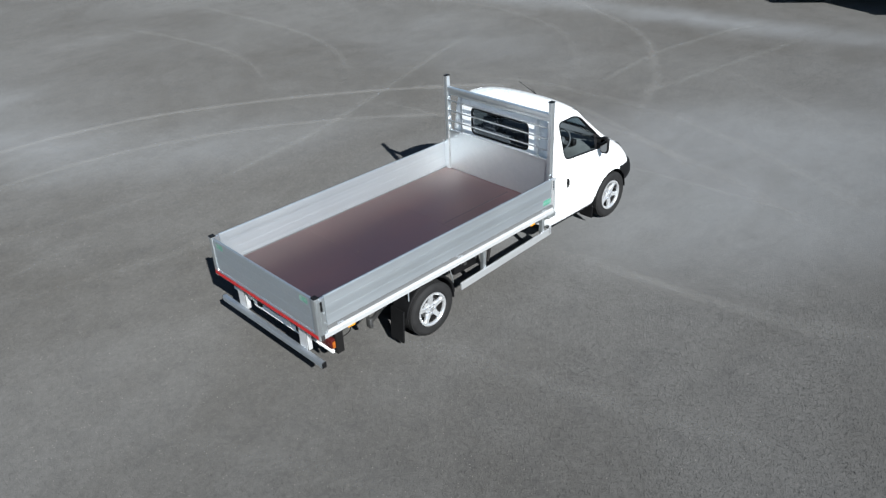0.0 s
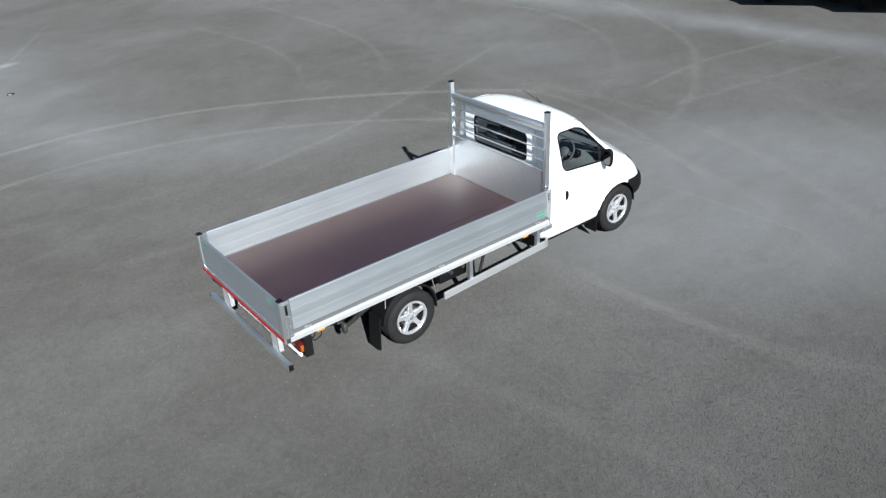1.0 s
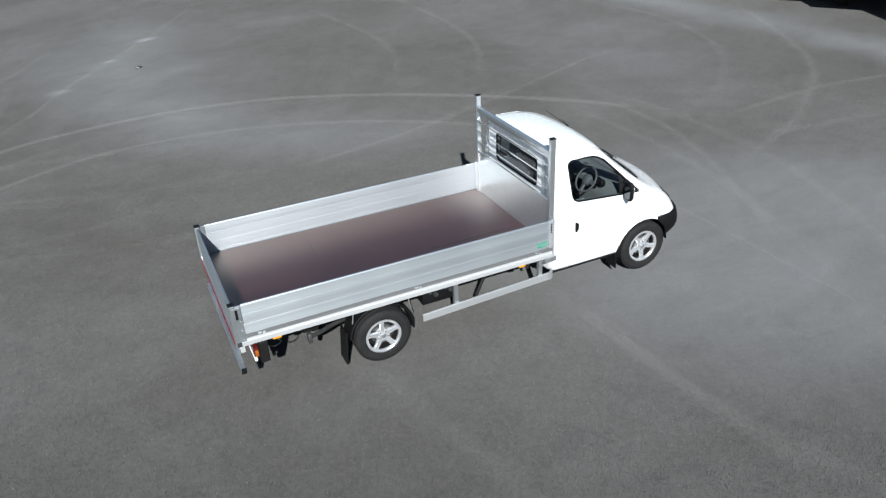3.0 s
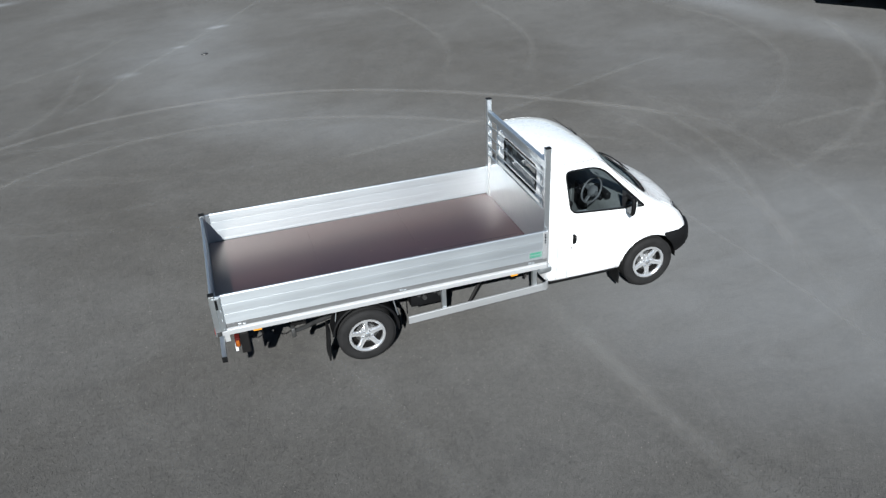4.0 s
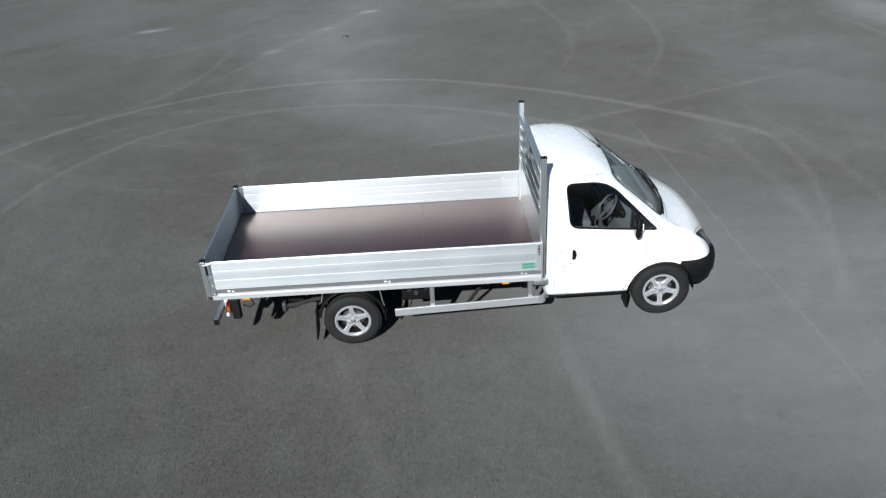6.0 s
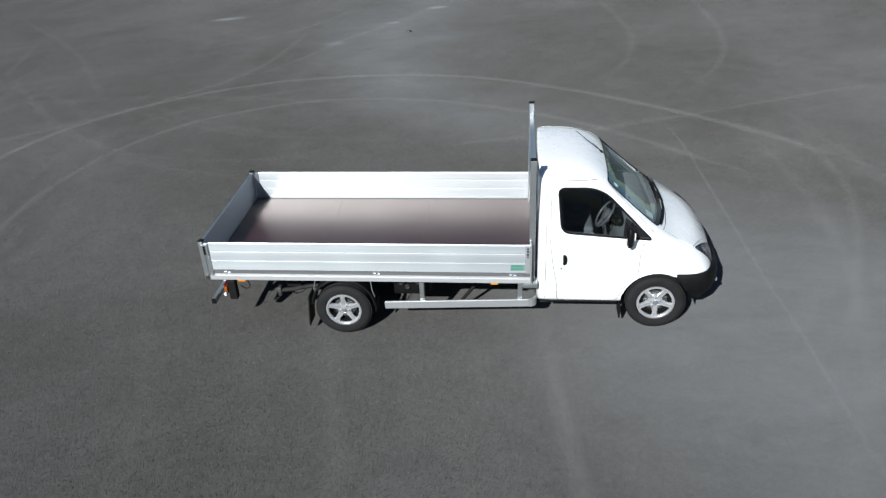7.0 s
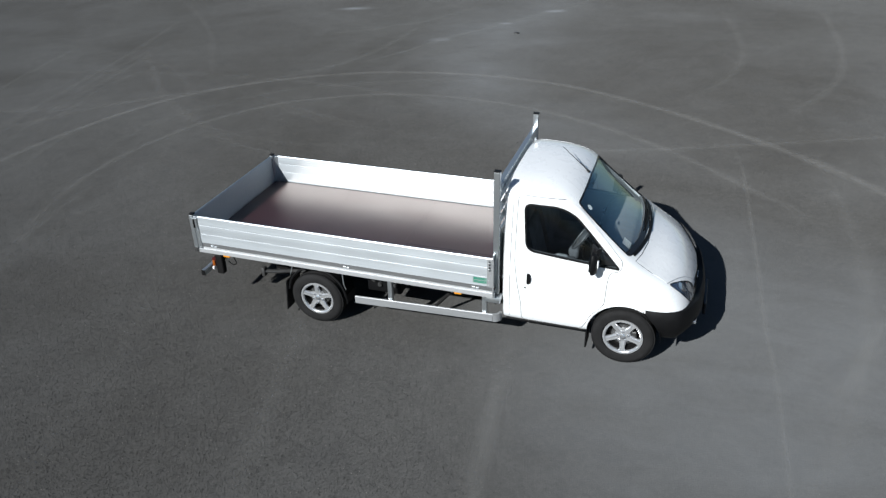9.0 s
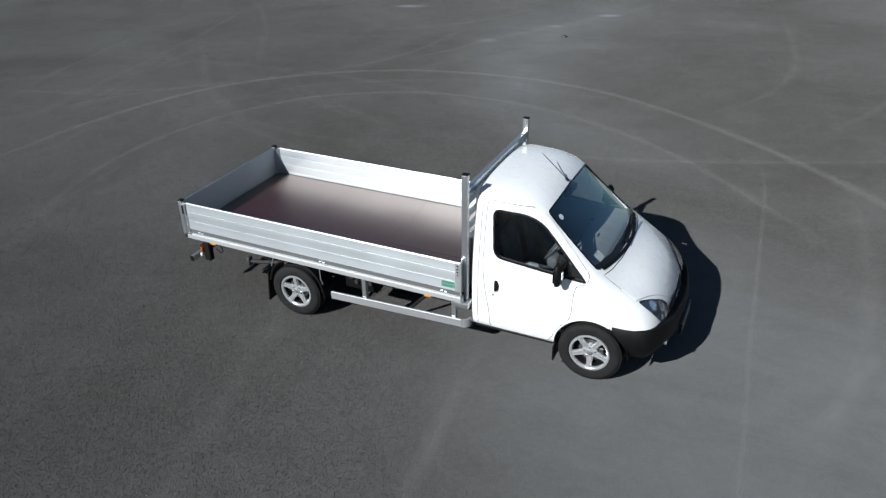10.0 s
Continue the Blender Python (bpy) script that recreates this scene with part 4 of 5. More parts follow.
def seat(y0, y1):
    bm = boxes((2.68, 3.16, y0, y1, 0.86, 1.02), bevel=0.05, segments=3)
    s = part("seat", bm, M_SEAT, truck, "dark grey cloth cab seat")
    bm = bmesh.new()
    prism(bm, rounded([(2.56, 1.58), (2.66, 1.58), (2.80, 1.00), (2.66, 0.98)], 0.04), "y", y0 + 0.01, y1 - 0.01)
    part("backrest", bm, M_SEAT, s)
    bm = boxes((2.555, 2.645, (y0 + y1) / 2 - 0.13, (y0 + y1) / 2 + 0.13, 1.60, 1.78), bevel=0.035, segments=3)
    part("headrest", bm, M_SEAT, s)
    bm = boxes((2.72, 3.10, y0 + 0.04, y1 - 0.04, 0.64, 0.858), bevel=0.01)
    part("seat_base", bm, M_BLACK, s)


seat(-0.72, -0.20)
seat(-0.06, 0.72)
bm = boxes((3.20, 3.28, -0.16, 0.16, 1.90, 1.97), bevel=0.02, segments=2)
part("inside_mirror", bm, M_BLACK, truck)
# paper on the dash, disc on the screen, wrapped bag on the seat
bm = bmesh.new()
for v in ((3.705, -0.585, 1.480), (3.790, -0.605, 1.425), (3.800, -0.465, 1.430), (3.715, -0.455, 1.490)):
    bm.verts.new(v)
bm.faces.new(bm.verts[:])
bmesh.ops.solidify(bm, geom=bm.faces[:], thickness=0.002)
part("paper_sheet", bm, M_PAPER, truck, "white paper propped under the windscreen")
disc = [(-0.60 + 0.034 * math.cos(a), 0.18 + 0.034 * math.sin(a)) for a in [2 * math.pi * k / 20 for k in range(20)]]
patch("screen_disc", disc, screen_project, M_PAPER, truck, -0.018, 1, label="round white sticker inside the windscreen")
bm = bmesh.new()
bmesh.ops.create_icosphere(bm, subdivisions=3, radius=0.5)
for v in bm.verts:
    n1 = noise.noise(v.co * 4.0) * 0.16
    v.co = Vector((v.co.x * 0.25, v.co.y * 0.24, v.co.z * (0.27 - 0.08 * v.co.z))) * (1 + n1)
    v.co += Vector((3.03, -0.64, 1.14))
part("wrapped_bundle", bm, M_BAG, truck, "crumpled pale plastic bag on the seat")


# -- wheels (upright on the ground, so not raked) --
TYRE = 1.032


def wheel(x, side, rear=False):
    hub = LEVEL @ Vector((x, side * (0.925 if rear else 0.892), HUB))
    root = LEVEL.to_3x3().to_4x4()
    turn = Matrix.Translation(hub) @ root @ (pose(0, 0, 0) if side < 0 else pose(0, 0, 0, 0, 0, 180))
    # local: outer face towards -y
    bm = bmesh.new()
    prof = [(0.215, -0.085), (0.235, -0.108), (0.29, -0.116), (0.318, -0.108), (0.334, -0.092), (0.343, -0.07), (0.345, -0.045), (0.339, -0.042), (0.339, -0.034), (0.345, -0.031),
            (0.346, -0.004), (0.340, -0.002), (0.340, 0.006), (0.346, 0.008), (0.345, 0.035), (0.339, 0.038), (0.339, 0.046), (0.343, 0.07), (0.334, 0.092), (0.29, 0.112), (0.215, 0.09)]
    lathe(bm, prof, "y", (0, 0, 0), 64, True)
    for v in bm.verts:
        v.co.x, v.co.z = v.co.x * TYRE, v.co.z * TYRE
    bmesh.ops.transform(bm, matrix=turn, verts=bm.verts[:])
    tyre = part("wheel", bm, M_TYREWALL, truck, "black road tyre on a silver five-spoke alloy rim")
    # tread blocks
    bm = bmesh.new()
    for k in range(72):
        a = 2 * math.pi * k / 72
        for y0, y1, shift in ((-0.086, -0.05, 0.0), (0.05, 0.086, 0.5)):
            b = bmesh.new()
            box(b, -0.011, 0.011, y0, y1, 0.330 * TYRE, 0.3465 * TYRE, bevel=0)
            bmesh.ops.rotate(b, cent=(0, 0, 0), matrix=Matrix.Rotation(a + shift * 2 * math.pi / 72, 3, "Y"), verts=b.verts[:])
            me = bpy.data.meshes.new("tmp")
            b.to_mesh(me)
            b.free()
            bm.from_mesh(me)
            bpy.data.meshes.remove(me)
    bmesh.ops.transform(bm, matrix=turn, verts=bm.verts[:])
    tagged(part("tread", bm, M_RUBBER, tyre, smooth=0), kind="stuff")
    # rim barrel and lip
    bm = bmesh.new()
    lathe(bm, [(0.228, -0.088), (0.226, -0.102), (0.208, -0.104), (0.195, -0.092), (0.193, -0.07), (0.215, -0.07)], "y", (0, 0, 0), 48, True)
    bmesh.ops.transform(bm, matrix=turn, verts=bm.verts[:])
    rim = part("rim", bm, M_ALLOY, tyre)
    # barrel and backing disc coloured black for the shade in the spoke gaps
    bm = bmesh.new()
    lathe(bm, [(0.193, -0.069), (0.186, -0.05), (0.18, 0.08), (0.215, 0.085), (0.214, -0.069)], "y", (0, 0, 0), 48, True)
    lathe(bm, [(0.06, 0.0), (0.184, 0.0), (0.184, 0.012), (0.06, 0.012)], "y", (0, 0, 0), 48, True)
    bmesh.ops.transform(bm, matrix=turn, verts=bm.verts[:])
    part("rim_barrel", bm, M_CHASSIS, tyre, "inside of the rim, coloured dark for the shade behind the spokes")
    # five spokes round a dished hub
    for k in range(5):
        bm = bmesh.new()
        a = 2 * math.pi * k / 5 + (0.942 if rear else 0.314)
        rings = []
        for r, half, y in ((0.035, 0.032, -0.070), (0.085, 0.039, -0.082), (0.13, 0.032, -0.090), (0.165, 0.031, -0.094), (0.186, 0.037, -0.096), (0.204, 0.054, -0.096)):
            section = [(-half, y + 0.018), (-half * 0.62, y), (0.0, y + 0.004), (half * 0.62, y), (half, y + 0.018), (half * 0.9, y + 0.045), (-half * 0.9, y + 0.045)]
            rings.append([bm.verts.new(Matrix.Rotation(a, 3, "Y") @ Vector((r, v, w))) for w, v in section])
        for ra, rb in zip(rings, rings[1:]):
            for j in range(7):
                bm.faces.new((ra[j], ra[(j + 1) % 7], rb[(j + 1) % 7], rb[j]))
        bm.faces.new(rings[0]), bm.faces.new(rings[-1])
        bmesh.ops.transform(bm, matrix=turn, verts=bm.verts[:])
        part("spoke", bm, M_ALLOY, tyre)
    bm = lathe(bmesh.new(), [(0.0, -0.078), (0.050, -0.078), (0.066, -0.074), (0.088, -0.070), (0.092, -0.060), (0.092, -0.02)], "y", (0, 0, 0), 24)
    bmesh.ops.transform(bm, matrix=turn, verts=bm.verts[:])
    part("hub", bm, M_ALLOY, tyre)
    bm = bmesh.new()
    lathe(bm, [(0.0, -0.096), (0.022, -0.095), (0.033, -0.089), (0.036, -0.072)], "y", (0, 0, 0), 24)
    bmesh.ops.transform(bm, matrix=turn, verts=bm.verts[:])
    part("centre_cap", bm, M_REFLECTOR, tyre, "plain chrome centre cap")
    bm = bmesh.new()
    lathe(bm, [(0.0, -0.03), (0.135, -0.03), (0.135, 0.0), (0.05, 0.0), (0.05, 0.05), (0.0, 0.05)], "y", (0, 0, 0), 32)
    box(bm, 0.06, 0.15, -0.045, 0.02, -0.05, 0.05, bevel=0.01)
    bmesh.ops.transform(bm, matrix=turn, verts=bm.verts[:])
    part("brake_disc", bm, M_DARKMETAL, tyre)
    for k in range(5):
        a = 2 * math.pi * k / 5 + (0.942 if rear else 0.314) + 0.628
        bm = lathe(bmesh.new(), [(0.0, -0.092), (0.009, -0.092), (0.012, -0.088), (0.012, -0.068)], "y", (0.060 * math.cos(a), 0, -0.060 * math.sin(a)), 6)
        bmesh.ops.transform(bm, matrix=turn, verts=bm.verts[:])
        part("wheel_nut", bm, M_REFLECTOR, tyre)


for side in (-1, 1):
    wheel(0.0, side, True)
    wheel(WHEELBASE, side)

# -- chassis --
for side in (-1, 1):
    y0, y1 = sorted((side * 0.36, side * 0.44))
    part("chassis_rail", boxes((-1.56, 2.60, y0, y1, 0.52, 0.68), bevel=0.01), M_CHASSIS, truck, "black steel chassis rail")
    y0, y1 = sorted((side * 0.37, side * 0.43))
    part("subframe_rail", boxes((-1.66, 2.30, y0, y1, 0.68, 0.755), bevel=0.006), M_GALV, truck)
    bm = bmesh.new()
    for k in range(3):
        tube(bm, spline([(-0.72, side * 0.53, 0.50 - 0.014 * k), (-0.35 + 0.06 * k, side * 0.53, 0.40 - 0.014 * k), (0.0, side * 0.53, 0.375 - 0.014 * k), (0.35 - 0.06 * k, side * 0.53, 0.40 - 0.014 * k), (0.70, side * 0.53, 0.50 - 0.014 * k)], 4), 0.013, 6)
    part("leaf_spring", bm, M_CHASSIS, truck)
    bm = bmesh.new()
    tube(bm, [(-0.06, side * 0.46, 0.36), (-0.22, side * 0.44, 0.62)], 0.028, 10)
    part("shock_absorber", bm, M_DARKMETAL, truck)
for x in (-1.4, -0.75, 0.6, 1.4, 2.2):
    part("cross_member", boxes((x, x + 0.07, -0.36, 0.36, 0.55, 0.66), bevel=0.006), M_CHASSIS, truck)
for x in (-1.45, -0.95, -0.45, 0.05, 0.55, 1.05, 1.55, 2.05):
    part("tray_bearer", boxes((x, x + 0.05, -1.02, 1.02, 0.758, 0.868), bevel=0.004), M_GALV, truck, "galvanised cross bearer under the deck")
bm = bmesh.new()
tube(bm, [(0, -0.80, 0.345), (0, 0.80, 0.345)], 0.055, 12)
lathe(bm, [(0.0, -0.16), (0.10, -0.13), (0.15, 0.0), (0.10, 0.13), (0.0, 0.16)], "y", (0.0, 0.05, 0.345), 20)
part("rear_axle", bm, M_CHASSIS, truck)
bm = bmesh.new()
tube(bm, [(0.12, 0.05, 0.36), (2.6, 0.0, 0.52)], 0.04, 10)
part("prop_shaft", bm, M_DARKMETAL, truck)
bm = bmesh.new()
tube(bm, spline([(2.5, 0.22, 0.46), (1.6, 0.25, 0.44), (0.9, 0.24, 0.50), (0.3, 0.22, 0.62), (-0.4, 0.22, 0.60), (-0.9, 0.30, 0.50), (-1.0, 0.62, 0.46)], 5), 0.032, 10)
tube(bm, [(1.75, 0.25, 0.44), (1.15, 0.24, 0.46)], 0.09, 14)
part("exhaust", bm, M_DARKMETAL, truck)
part("fuel_tank", boxes((1.25, 2.15, 0.44, 0.86, 0.36, 0.64), bevel=0.05, segments=3), M_BLACK, truck)
part("spare_carrier", boxes((-1.30, -0.62, -0.30, 0.30, 0.44, 0.56), bevel=0.05, segments=3), M_BLACK, truck)
bm = boxes((0.62, 1.08, -0.80, -0.46, 0.44, 0.70), bevel=0.02, segments=2)
case = part("battery_box", bm, M_BLACK, truck, "dark equipment box under the tray")
for x, z in ((0.72, 0.62), (0.80, 0.56), (0.93, 0.63), (1.0, 0.58)):
    bm = bmesh.new()
    lathe(bm, [(0.0, -0.03), (0.026, -0.03), (0.032, 0.0), (0.032, 0.02)], "y", (x, -0.80, z), 14)
    part("cable_gland", bm, M_DARKMETAL, case)
bm = bmesh.new()
tube(bm, [(1.75, -0.44, 0.52), (1.45, -0.62, 0.22)], 0.022, 8)
part("guard_stay", bm, M_CHASSIS, truck)
bm = bmesh.new()
tube(bm, [(2.36, -0.44, 0.66), (2.24, -0.60, 0.40)], 0.02, 8)
part("guard_stay", bm, M_CHASSIS, truck)
for y in (-0.52, -0.40):
    part("rear_bracket", boxes((-0.86, -0.66, y - 0.02, y + 0.02, 0.36, 0.60), bevel=0.01), M_CHASSIS, truck)
# bent grey pipe with an end block, behind the rear axle
bm = bmesh.new()
tube(bm, spline([(-0.84, -0.84, 0.50), (-0.70, -0.76, 0.47), (-0.52, -0.66, 0.45), (-0.30, -0.56, 0.42)], 5), 0.028, 10)
box(bm, -0.875, -0.825, -0.88, -0.80, 0.43, 0.56, bevel=0.012, segments=2)
part("brake_hose", bm, M_DARKMETAL, truck)
bm = bmesh.new()
tube(bm, spline([(-1.22, -0.95, 0.72), (-1.20, -0.93, 0.62), (-1.27, -0.90, 0.56), (-1.34, -0.90, 0.60)], 5), 0.007, 6)
part("cable_loop", bm, M_CHASSIS, truck)

# -- rear mudguards and flaps --
for side in (-1, 1):
    bm = bmesh.new()
    y0, y1 = side * 0.74, side * 1.005
    lathe(bm, [(0.405, y0), (0.415, y1), (0.40, y1 + side * 0.006), (0.385, y1 - side * 0.004), (0.392, y0)], "y", (0.0, 0, 0.365), 44, True)
    bmesh.ops.bisect_plane(bm, geom=bm.verts[:] + bm.edges[:] + bm.faces[:], plane_co=(0, 0, 0.40), plane_no=(0, 0, -1), clear_outer=True)
    guard = part("mudguard", bm, M_BLACK, truck, "black plastic rear mudguard")
    ya, yb = sorted((side * 0.76, side * 0.995))
    bm = boxes((-0.452, -0.43, ya, yb, 0.06, 0.50), bevel=0.004)
    for v in bm.verts:
        v.co.x -= 0.10 * max(0, 0.40 - v.co.z)
    part("rubber_flap", bm, M_BLACK, guard)
    part("front_flap", boxes((0.398, 0.416, ya, yb, 0.30, 0.44), bevel=0.004), M_BLACK, guard)
    bm = bmesh.new()
    tube(bm, [(0.36, side * 0.97, 0.76), (0.385, side * 1.0, 0.60), (0.405, side * 0.99, 0.52)], 0.007, 6)
    part("guard_bracket", bm, M_GALV, guard)
    bm = bmesh.new()
    tube(bm, [(-0.33, side * 0.97, 0.76), (-0.36, side * 1.0, 0.62)], 0.007, 6)
    part("guard_bracket", bm, M_GALV, guard)

# -- tray --
X0, X1, W, DECK, TOP = -1.70, 2.352, 1.06, 0.902, 1.312
for side in (-1, 1):
    bm = bmesh.new()
    a, b, cc, d = side * (W - 0.05), side * (W - 0.004), side * W, side * (W + 0.006)
    prism(bm, [(a, 0.785), (cc, 0.785), (d, 0.79), (d, 0.838), (cc, 0.842), (side * (W - 0.014), 0.843), (side * (W - 0.014), 0.872), (a, 0.872)], "x", X0 + 0.01, X1)
    part("side_rail", bm, M_RAIL, truck, "bright aluminium side rail of the tray")
bm = boxes((X0, X0 + 0.045, -W + 0.05, W - 0.05, 0.79, 0.872), bevel=0.004)
part("rear_rail", bm, M_ALU, truck)
# deck boards with real joints
for xa, xb in ((X0 + 0.046, -0.3506), (-0.3494, 0.9334), (0.9346, X1 - 0.002)):
    part("deck_board", boxes((xa, xb, -W + 0.052, W - 0.052, 0.874, DECK), bevel=0.0008), M_PLY, truck, "dark red-brown film-faced plywood deck board", smooth=0)
bolt_me = finish(lathe(bmesh.new(), [(0.0, 0.002), (0.005, 0.002), (0.0065, 0.0)], "z", (0, 0, 0), 10), "deck_bolt", M_DARKMETAL)
for x in (-0.945, -0.307, 0.325, 0.98, 1.63):
    for y in (-0.46, -0.005, 0.456):
        part("deck_bolt", bolt_me, None, truck).location = (x, y, DECK + 0.0005)
# bare chips in the deck's film round a few bolts
for k, (x, y, r) in enumerate(((-0.318, 0.452, 0.015), (-0.292, -0.009, 0.013), (0.333, -0.003, 0.018), (0.985, 0.006, 0.012), (1.012, -0.225, 0.015), (-0.945, -0.022, 0.008), (0.328, 0.455, 0.008))):
    rng = random.Random(k)
    bm = bmesh.new()
    ring = [(r * rng.uniform(0.5, 1.2) * math.cos(a), r * rng.uniform(0.3, 0.6) * math.sin(a)) for a in [2 * math.pi * j / 11 for j in range(11)]]
    bm.faces.new([bm.verts.new((x + u, y + v, DECK + 0.0006)) for u, v in ring])
    part("film_chip", bm, M_CHIP, truck, "bare pale wood where the film has chipped", smooth=0)
bm = boxes((0.98, 2.25, -0.300, -0.285, DECK + 0.0004, DECK + 0.0016), bevel=0)
part("scrape_mark", bm, M_DARKMETAL, truck)


def side_profile(inner, outer_y, z0, z1):
    """Section of a hollow-plank dropside: three slightly bellied planks with narrow grooves between."""
    s = 1 if outer_y > inner else -1
    cuts = [z0 + (z1 - z0) * f for f in (0.0, 0.335, 0.67, 1.0)]
    rise = []
    for za, zb in zip(cuts, cuts[1:]):
        rise += [(za + 0.003 + (zb - za - 0.006) * k / 6, 0.0003 * (1 - (k / 3 - 1) ** 2)) for k in range(7)]
    for z in cuts[1:3]:
        rise.append((z, -0.0011))
    rise.sort()
    top = z1 - 0.012
    out = [(inner, z0), (outer_y, z0)]
    out += [(outer_y + s * (d - 0.0003), z) for z, d in rise if z < top]
    out += [(outer_y - s * 0.0003, top), (outer_y - s * 0.007, z1), (inner + s * 0.007, z1), (inner + s * 0.0003, top)]
    out += [(inner - s * (d - 0.0003), z) for z, d in reversed(rise) if z < top]
    return out


def sticker(name, corners, mat, parent, label=""):
    bm = bmesh.new()
    bm.faces.new([bm.verts.new(c) for c in corners])
    return part(name, bm, mat, parent, label, smooth=0)


for side in (-1, 1):
    y_in, y_out = side * (W - 0.030), side * W
    bm = bmesh.new()
    prism(bm, side_profile(y_in, y_out, 0.935, TOP), "x", X0 + 0.122, X1 - 0.014)
    drop = part("dropside", bm, M_ALU, truck, "silver aluminium dropside of hollow planks", smooth=6)
    ya, yb = sorted((side * (W - 0.028), side * (W - 0.010)))
    part("hinge_channel", boxes((X0 + 0.122, X1 - 0.014, ya, yb, 0.872, 0.934), bevel=0.002), M_HINGE, drop, "darker hinge channel below the planks")
    ya, yb = sorted((side * (W - 0.031), side * (W - 0.0285)))
    part("kick_strip", boxes((X0 + 0.122, X1 - 0.014, ya, yb, DECK + 0.002, 0.934), bevel=0.001), M_ALU, drop)
    for x in (X0 + 0.30, 0.48, X1 - 0.22):
        ya, yb = sorted((side * (W - 0.010), side * (W + 0.006)))
        part("hinge", boxes((x - 0.05, x - 0.01, ya, yb - 0.006 if side > 0 else yb, 0.890, 0.908), (x, x + 0.035, ya, yb, 0.884, 0.900), bevel=0.004), M_ALU, drop)
    yo = side * (W + 0.001)
    x1 = X1 - 0.085
    lab = sticker("sticker", [(x1 - 0.17, yo, 0.965), (x1, yo, 0.965), (x1, yo, 1.045), (x1 - 0.17, yo, 1.045)], M_STICKER, drop, "pale green sticker with unreadable green print")
    yo = side * (W + 0.0022)
    for z, f in ((1.033, 1.0), (1.019, 0.9), (0.992, 1.0), (0.976, 0.85)):
        sticker("print_bar", [(x1 - 0.16, yo, z - 0.005), (x1 - 0.16 + 0.15 * f, yo, z - 0.005), (x1 - 0.16 + 0.15 * f, yo, z + 0.005), (x1 - 0.16, yo, z + 0.005)], M_GREEN, lab)
    # rear corner posts with latch and cap
    ya, yb = sorted((side * (W - 0.062), side * (W + 0.004)))
    post = part("corner_post", boxes((X0 - 0.006, X0 + 0.055, ya, yb, 0.785, TOP + 0.004), (X0 + 0.0555, X0 + 0.120, min(side * (W - 0.03), side * W), max(side * (W - 0.03), side * W), 0.80, TOP - 0.01), bevel=0.006), M_GALV, truck, "galvanised rear corner post")
    for z in (0.86, 0.98, 1.10):
        ya2, yb2 = sorted((side * W, side * (W + 0.008)))
        part("post_bolt", boxes((X0 + 0.088, X0 + 0.102, ya2, yb2, z, z + 0.014), bevel=0.003), M_ALU, post)
    part("post_cap", boxes((X0 - 0.010, X0 + 0.060, min(ya, yb) - 0.004, max(ya, yb) + 0.004, TOP + 0.004, TOP + 0.020), bevel=0.006), M_BLACK, post)
    ya, yb = sorted((side * (W + 0.004), side * (W + 0.012)))
    part("latch_plate", boxes((X0 + 0.022, X0 + 0.108, ya, yb, 1.13, 1.285), bevel=0.003), M_GALV, post)
    ya, yb = sorted((side * (W + 0.011), side * (W + 0.018)))
    part("latch_lever", boxes((X0 + 0.050, X0 + 0.078, ya, yb, 1.145, 1.27), bevel=0.003), M_BLACK, post)
    part("post_foot", boxes((X0 + 0.010, X0 + 0.058, min(ya, yb) - 0.006, max(ya, yb) - 0.004, 0.80, 0.86), bevel=0.003), M_DARKMETAL, post)
    # gusset inside the rear corner
    bm = bmesh.new()
    yi = side * (W - 0.034)
    yk = side * (W - 0.040)
    prism(bm, [(X0 + 0.05, TOP - 0.02), (X0 + 0.06, TOP - 0.02), (X0 + 0.22, DECK + 0.02), (X0 + 0.22, DECK + 0.004), (X0 + 0.05, DECK + 0.004)], "y", min(yi, yk), max(yi, yk))
    part("corner_gusset", bm, M_GALV, post)
    # front latch on the headboard post
    ya, yb = sorted((side * (W + 0.001), side * (W + 0.011)))
    fp = part("front_latch", boxes((X1 - 0.082, X1 - 0.020, ya, yb, 0.93, TOP - 0.006), (X1 - 0.019, X1 - 0.004, min(ya, yb) - 0.004, max(ya, yb) + 0.004, 0.80, TOP + 0.02), bevel=0.003), M_GUARD, truck, "galvanised front latch plate")
    ya, yb = sorted((side * (W + 0.010), side * (W + 0.017)))
    part("latch_slot", boxes((X1 - 0.060, X1 - 0.042, ya, yb, 1.15, 1.28), bevel=0.003), M_BLACK, fp)
    for z in (1.175, 1.215, 1.255):
        ya, yb = sorted((side * (W + 0.016), side * (W + 0.023)))
        part("latch_tooth", boxes((X1 - 0.066, X1 - 0.036, ya, yb, z - 0.006, z + 0.006), bevel=0.002), M_GALV, fp)
    for x, z in ((X1 - 0.066, 1.02), (X1 - 0.036, 1.10), (X1 - 0.066, 0.96)):
        ya, yb = sorted((side * (W + 0.010), side * (W + 0.016)))
        part("latch_rivet", boxes((x - 0.006, x + 0.006, ya, yb, z - 0.006, z + 0.006), bevel=0.003), M_ALU, fp)
    ya, yb = sorted((side * 0.9925, side * (W - 0.0315)))
    part("headboard_cheek", boxes((X1 - 0.026, X1 - 0.012, ya, yb, DECK + 0.003, TOP + 0.03), bevel=0.002), M_GALV, truck, "galvanised cheek between headboard post and dropside")
    part("end_box", boxes((2.24, 2.42, min(side * 0.90, side * 1.045), max(side * 0.90, side * 1.045), 0.70, 0.783), bevel=0.02, segments=2), M_GALV, truck)
